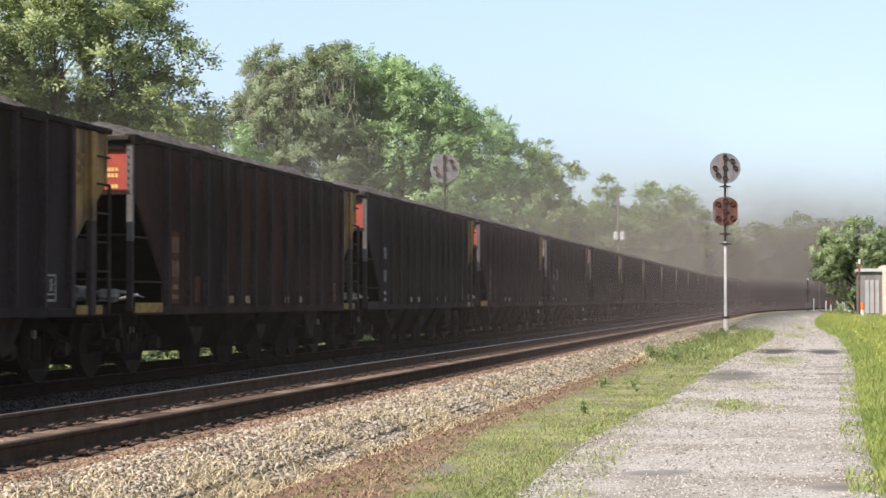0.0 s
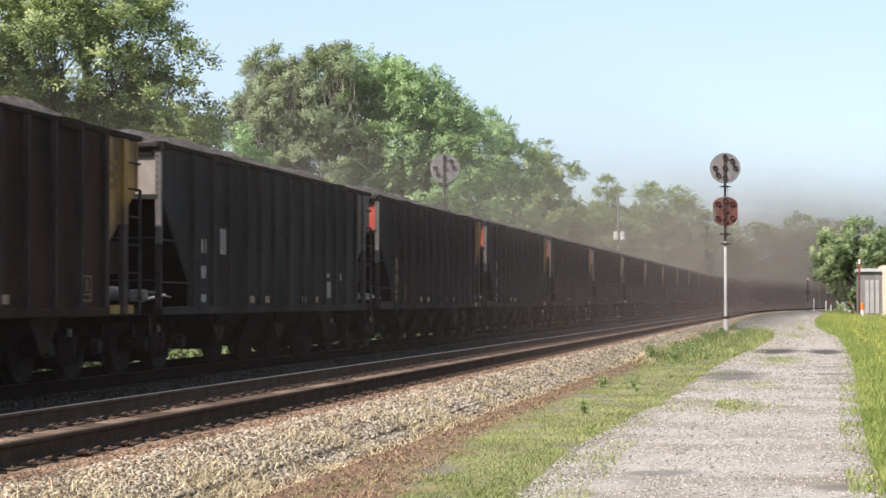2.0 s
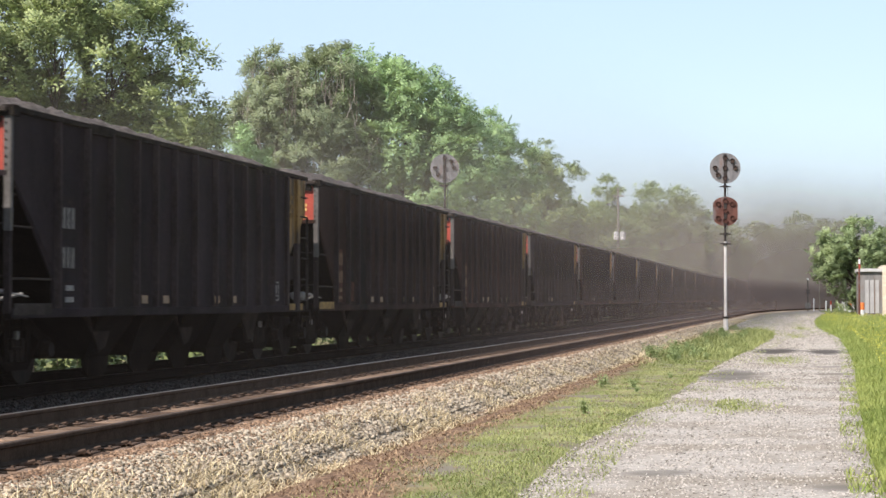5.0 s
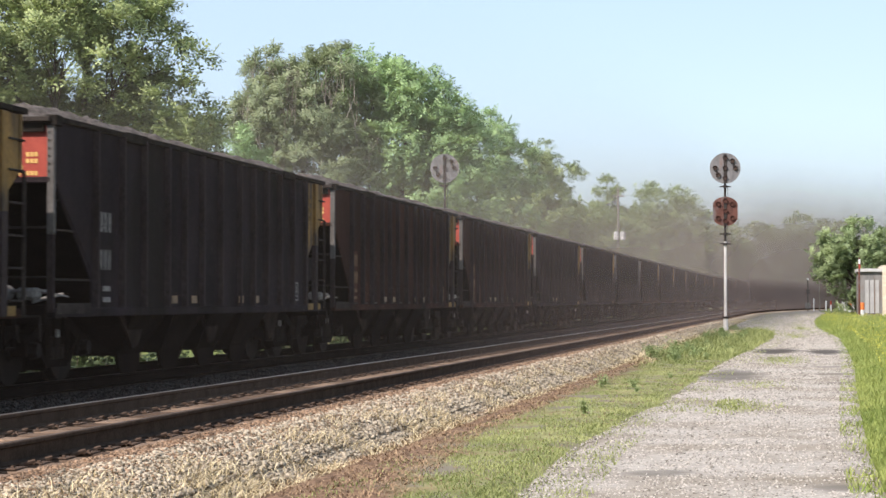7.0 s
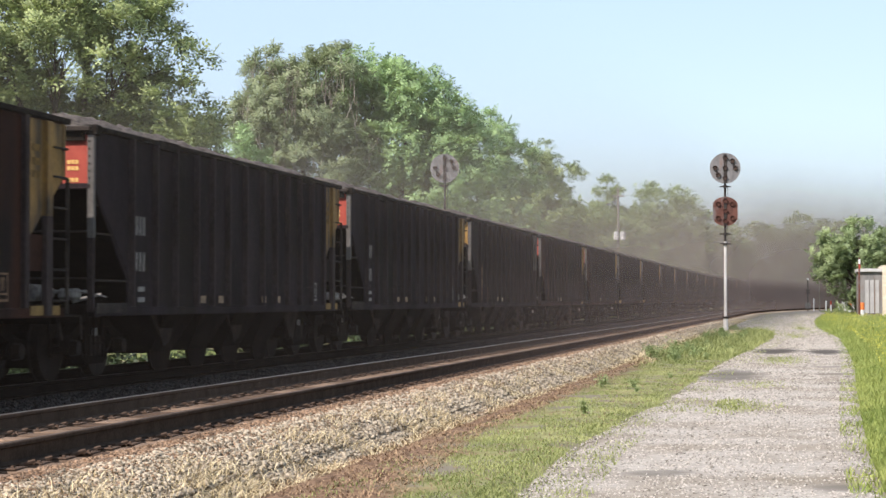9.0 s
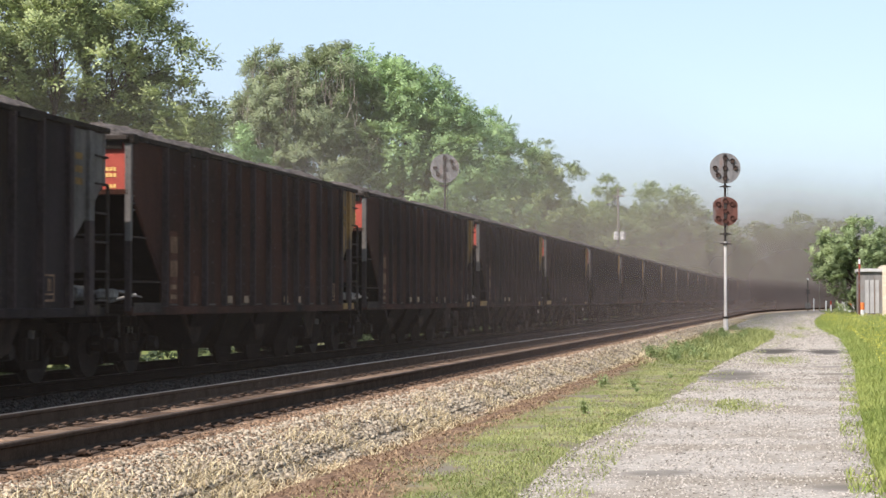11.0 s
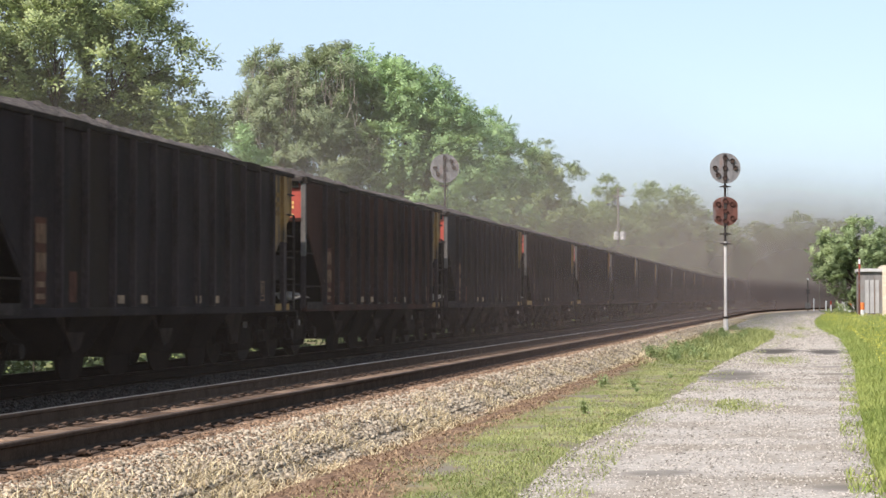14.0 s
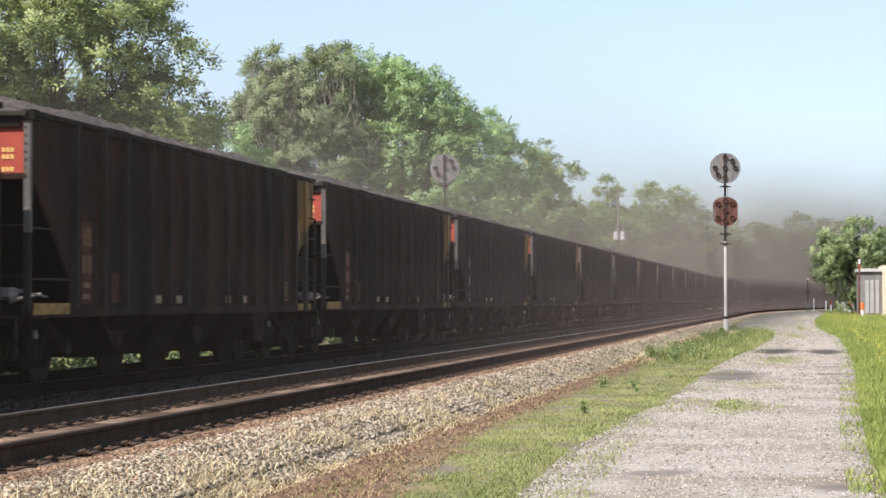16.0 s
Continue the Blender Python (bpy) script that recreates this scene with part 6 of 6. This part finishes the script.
for x, y, h, name, label in ((-14.1, 150, 10.2, "utility_pole", "timber utility pole with two pale transformers in the haze"), (1.95, 258, 3.9, "utility_pole", "short grey pole near the crossing"), (-17.0, 292, 9.5, "utility_pole", "thin timber pole beyond the train")):
    p = thing(name, label, "utility pole", "utility poles")
    p.matrix_basis = pose(x, y, 0)
    bm = bmesh.new()
    rod(bm, (0, 0, -0.2), (0, 0, h), 0.11, 0.07, 10)
    part("pole", bm, M["pole"], p)
    if h > 6:
        bm = bmesh.new()
        box(bm, -0.5, 0.5, -0.16, -0.06, h - 0.7, h - 0.6, 0.01)
        part("crossarm", bm, M["pole"], p)
    if h > 10:
        for dx in (-0.12, 0.38):
            bm = bmesh.new()
            rod(bm, (dx, -0.3, 6.2), (dx, -0.3, 6.75), 0.2, 0.2, 14)
            rod(bm, (dx, -0.3, 6.75), (dx, -0.3, 6.82), 0.2, 0.1, 14)
            part("transformer", bm, M["white"], p, "pale round transformer can")
cross = thing("crossing_signal", "grade crossing mast with lamps and a pale box", "crossing signal")
cross.matrix_basis = pose(0.45, 255, 0)
bm = bmesh.new()
rod(bm, (0, 0, -0.1), (0, 0, 4.1), 0.08, 0.07, 10)
part("mast", bm, M["post"], cross)
bm = bmesh.new()
rod(bm, (0, 0, 4.1), (0, 0, 4.3), 0.16, 0.1, 12)
part("bell", bm, M["white"], cross)
for turn in (45, -45):
    bm = bmesh.new()
    box(bm, -0.38, 0.38, -0.12, -0.09, -0.06, 0.06)
    b = part("crossbuck", bm, M["post"], cross)
    b.matrix_basis = pose(0, -0.02 if turn > 0 else 0.03, 2.6, 0, turn, 0)
bm = bmesh.new()
box(bm, -0.36, 0.36, -0.25, 0.25, 0.4, 1.15, 0.05)
part("relay_box", bm, M["brake"], cross, "pale equipment box")
for i in range(5):
    fence = thing("fence_panel", "white fence panel beyond the lane", "fence", "white fence")
    fence.matrix_basis = pose(4.3 + i * 0.62, 262, 0)
    bm = bmesh.new()
    box(bm, 0.02, 0.56, -0.02, 0.02, 0.1, 1.0 + 0.2 * (i % 2))
    part("board", bm, M["white"], fence)
    bm = bmesh.new()
    box(bm, -0.04, 0.06, -0.05, 0.05, -0.1, 1.3)
    part("post", bm, M["white"], fence)


# ---- drifting dust and haze ----
def dust_sheet(offset, y0, y1, top, mat, label):
    """A thin standing veil of dust and haze along the train, gently waved."""
    ss = [y0 + (y1 - y0) * i / 80 for i in range(81)]
    zs = [0.30 + (top - 0.30) * i / 8 for i in range(9)]
    v = []
    for s in ss:
        x, y, a = track_at(s, offset)
        for z in zs:
            v.append((x + 0.12 * math.sin(s / 9), y, z))
    f = [(j * 9 + i, j * 9 + i + 1, (j + 1) * 9 + i + 1, (j + 1) * 9 + i) for j in range(80) for i in range(8)]
    return tagged(soup("dust_cloud", v, f, mat, smooth=True), label, "dust cloud", kind="stuff")


# The first two stand before the train, placed to fit the camera's view.
DUST = [dust_sheet(-5.2, 12, 470, 30, M["dust_near"], "thin brown coal dust and haze in front of the train"),
        dust_sheet(-6.2, 12, 470, 46, M["dust_far"], "pale brown coal dust and haze in front of the train"),
        dust_sheet(-13.4, 12, 470, 36, M["dust_back"], "brown coal dust hanging behind the cars")]


# ---- what moves ----
def run(t):
    """Car lengths that the train has come nearer by t seconds."""
    return 1.4595 * t - 0.00041 * t * t


# small offsets at two times that fit the cars to the camera's view
EARLY = {12.5: 0.014, 14.5: 0.005}


def motions():
    times = [0.5 * i for i in range(33)]
    for n, car in TRAIN.items():
        rows = []
        for t in times:
            s = 26.16 + CAR_L * (n - run(t) - EARLY.get(t, 0.0))
            # a car rides on its two trucks
            ax, ay, _ = track_at(s + TRUCK, FAR_TRACK)
            bx, by, _ = track_at(s + BODY1 - TRUCK, FAR_TRACK)
            d = math.atan2(-(bx - ax), by - ay)
            x, y = ax + TRUCK * math.sin(d), ay - TRUCK * math.cos(d)
            rows.append((t, pose(x, y, RAIL_TOP, 0, 0, math.degrees(d))))
        walk(car, rows)
    for dust, far in zip(DUST, (-1.6, -2.4, -2.0)):
        walk(dust, [(0.0, pose(0, 0, 0)), (8.0, pose(0, far * 1.2, 0.05)), (16.0, pose(0, far * 2.4, 0.1))])


motions()
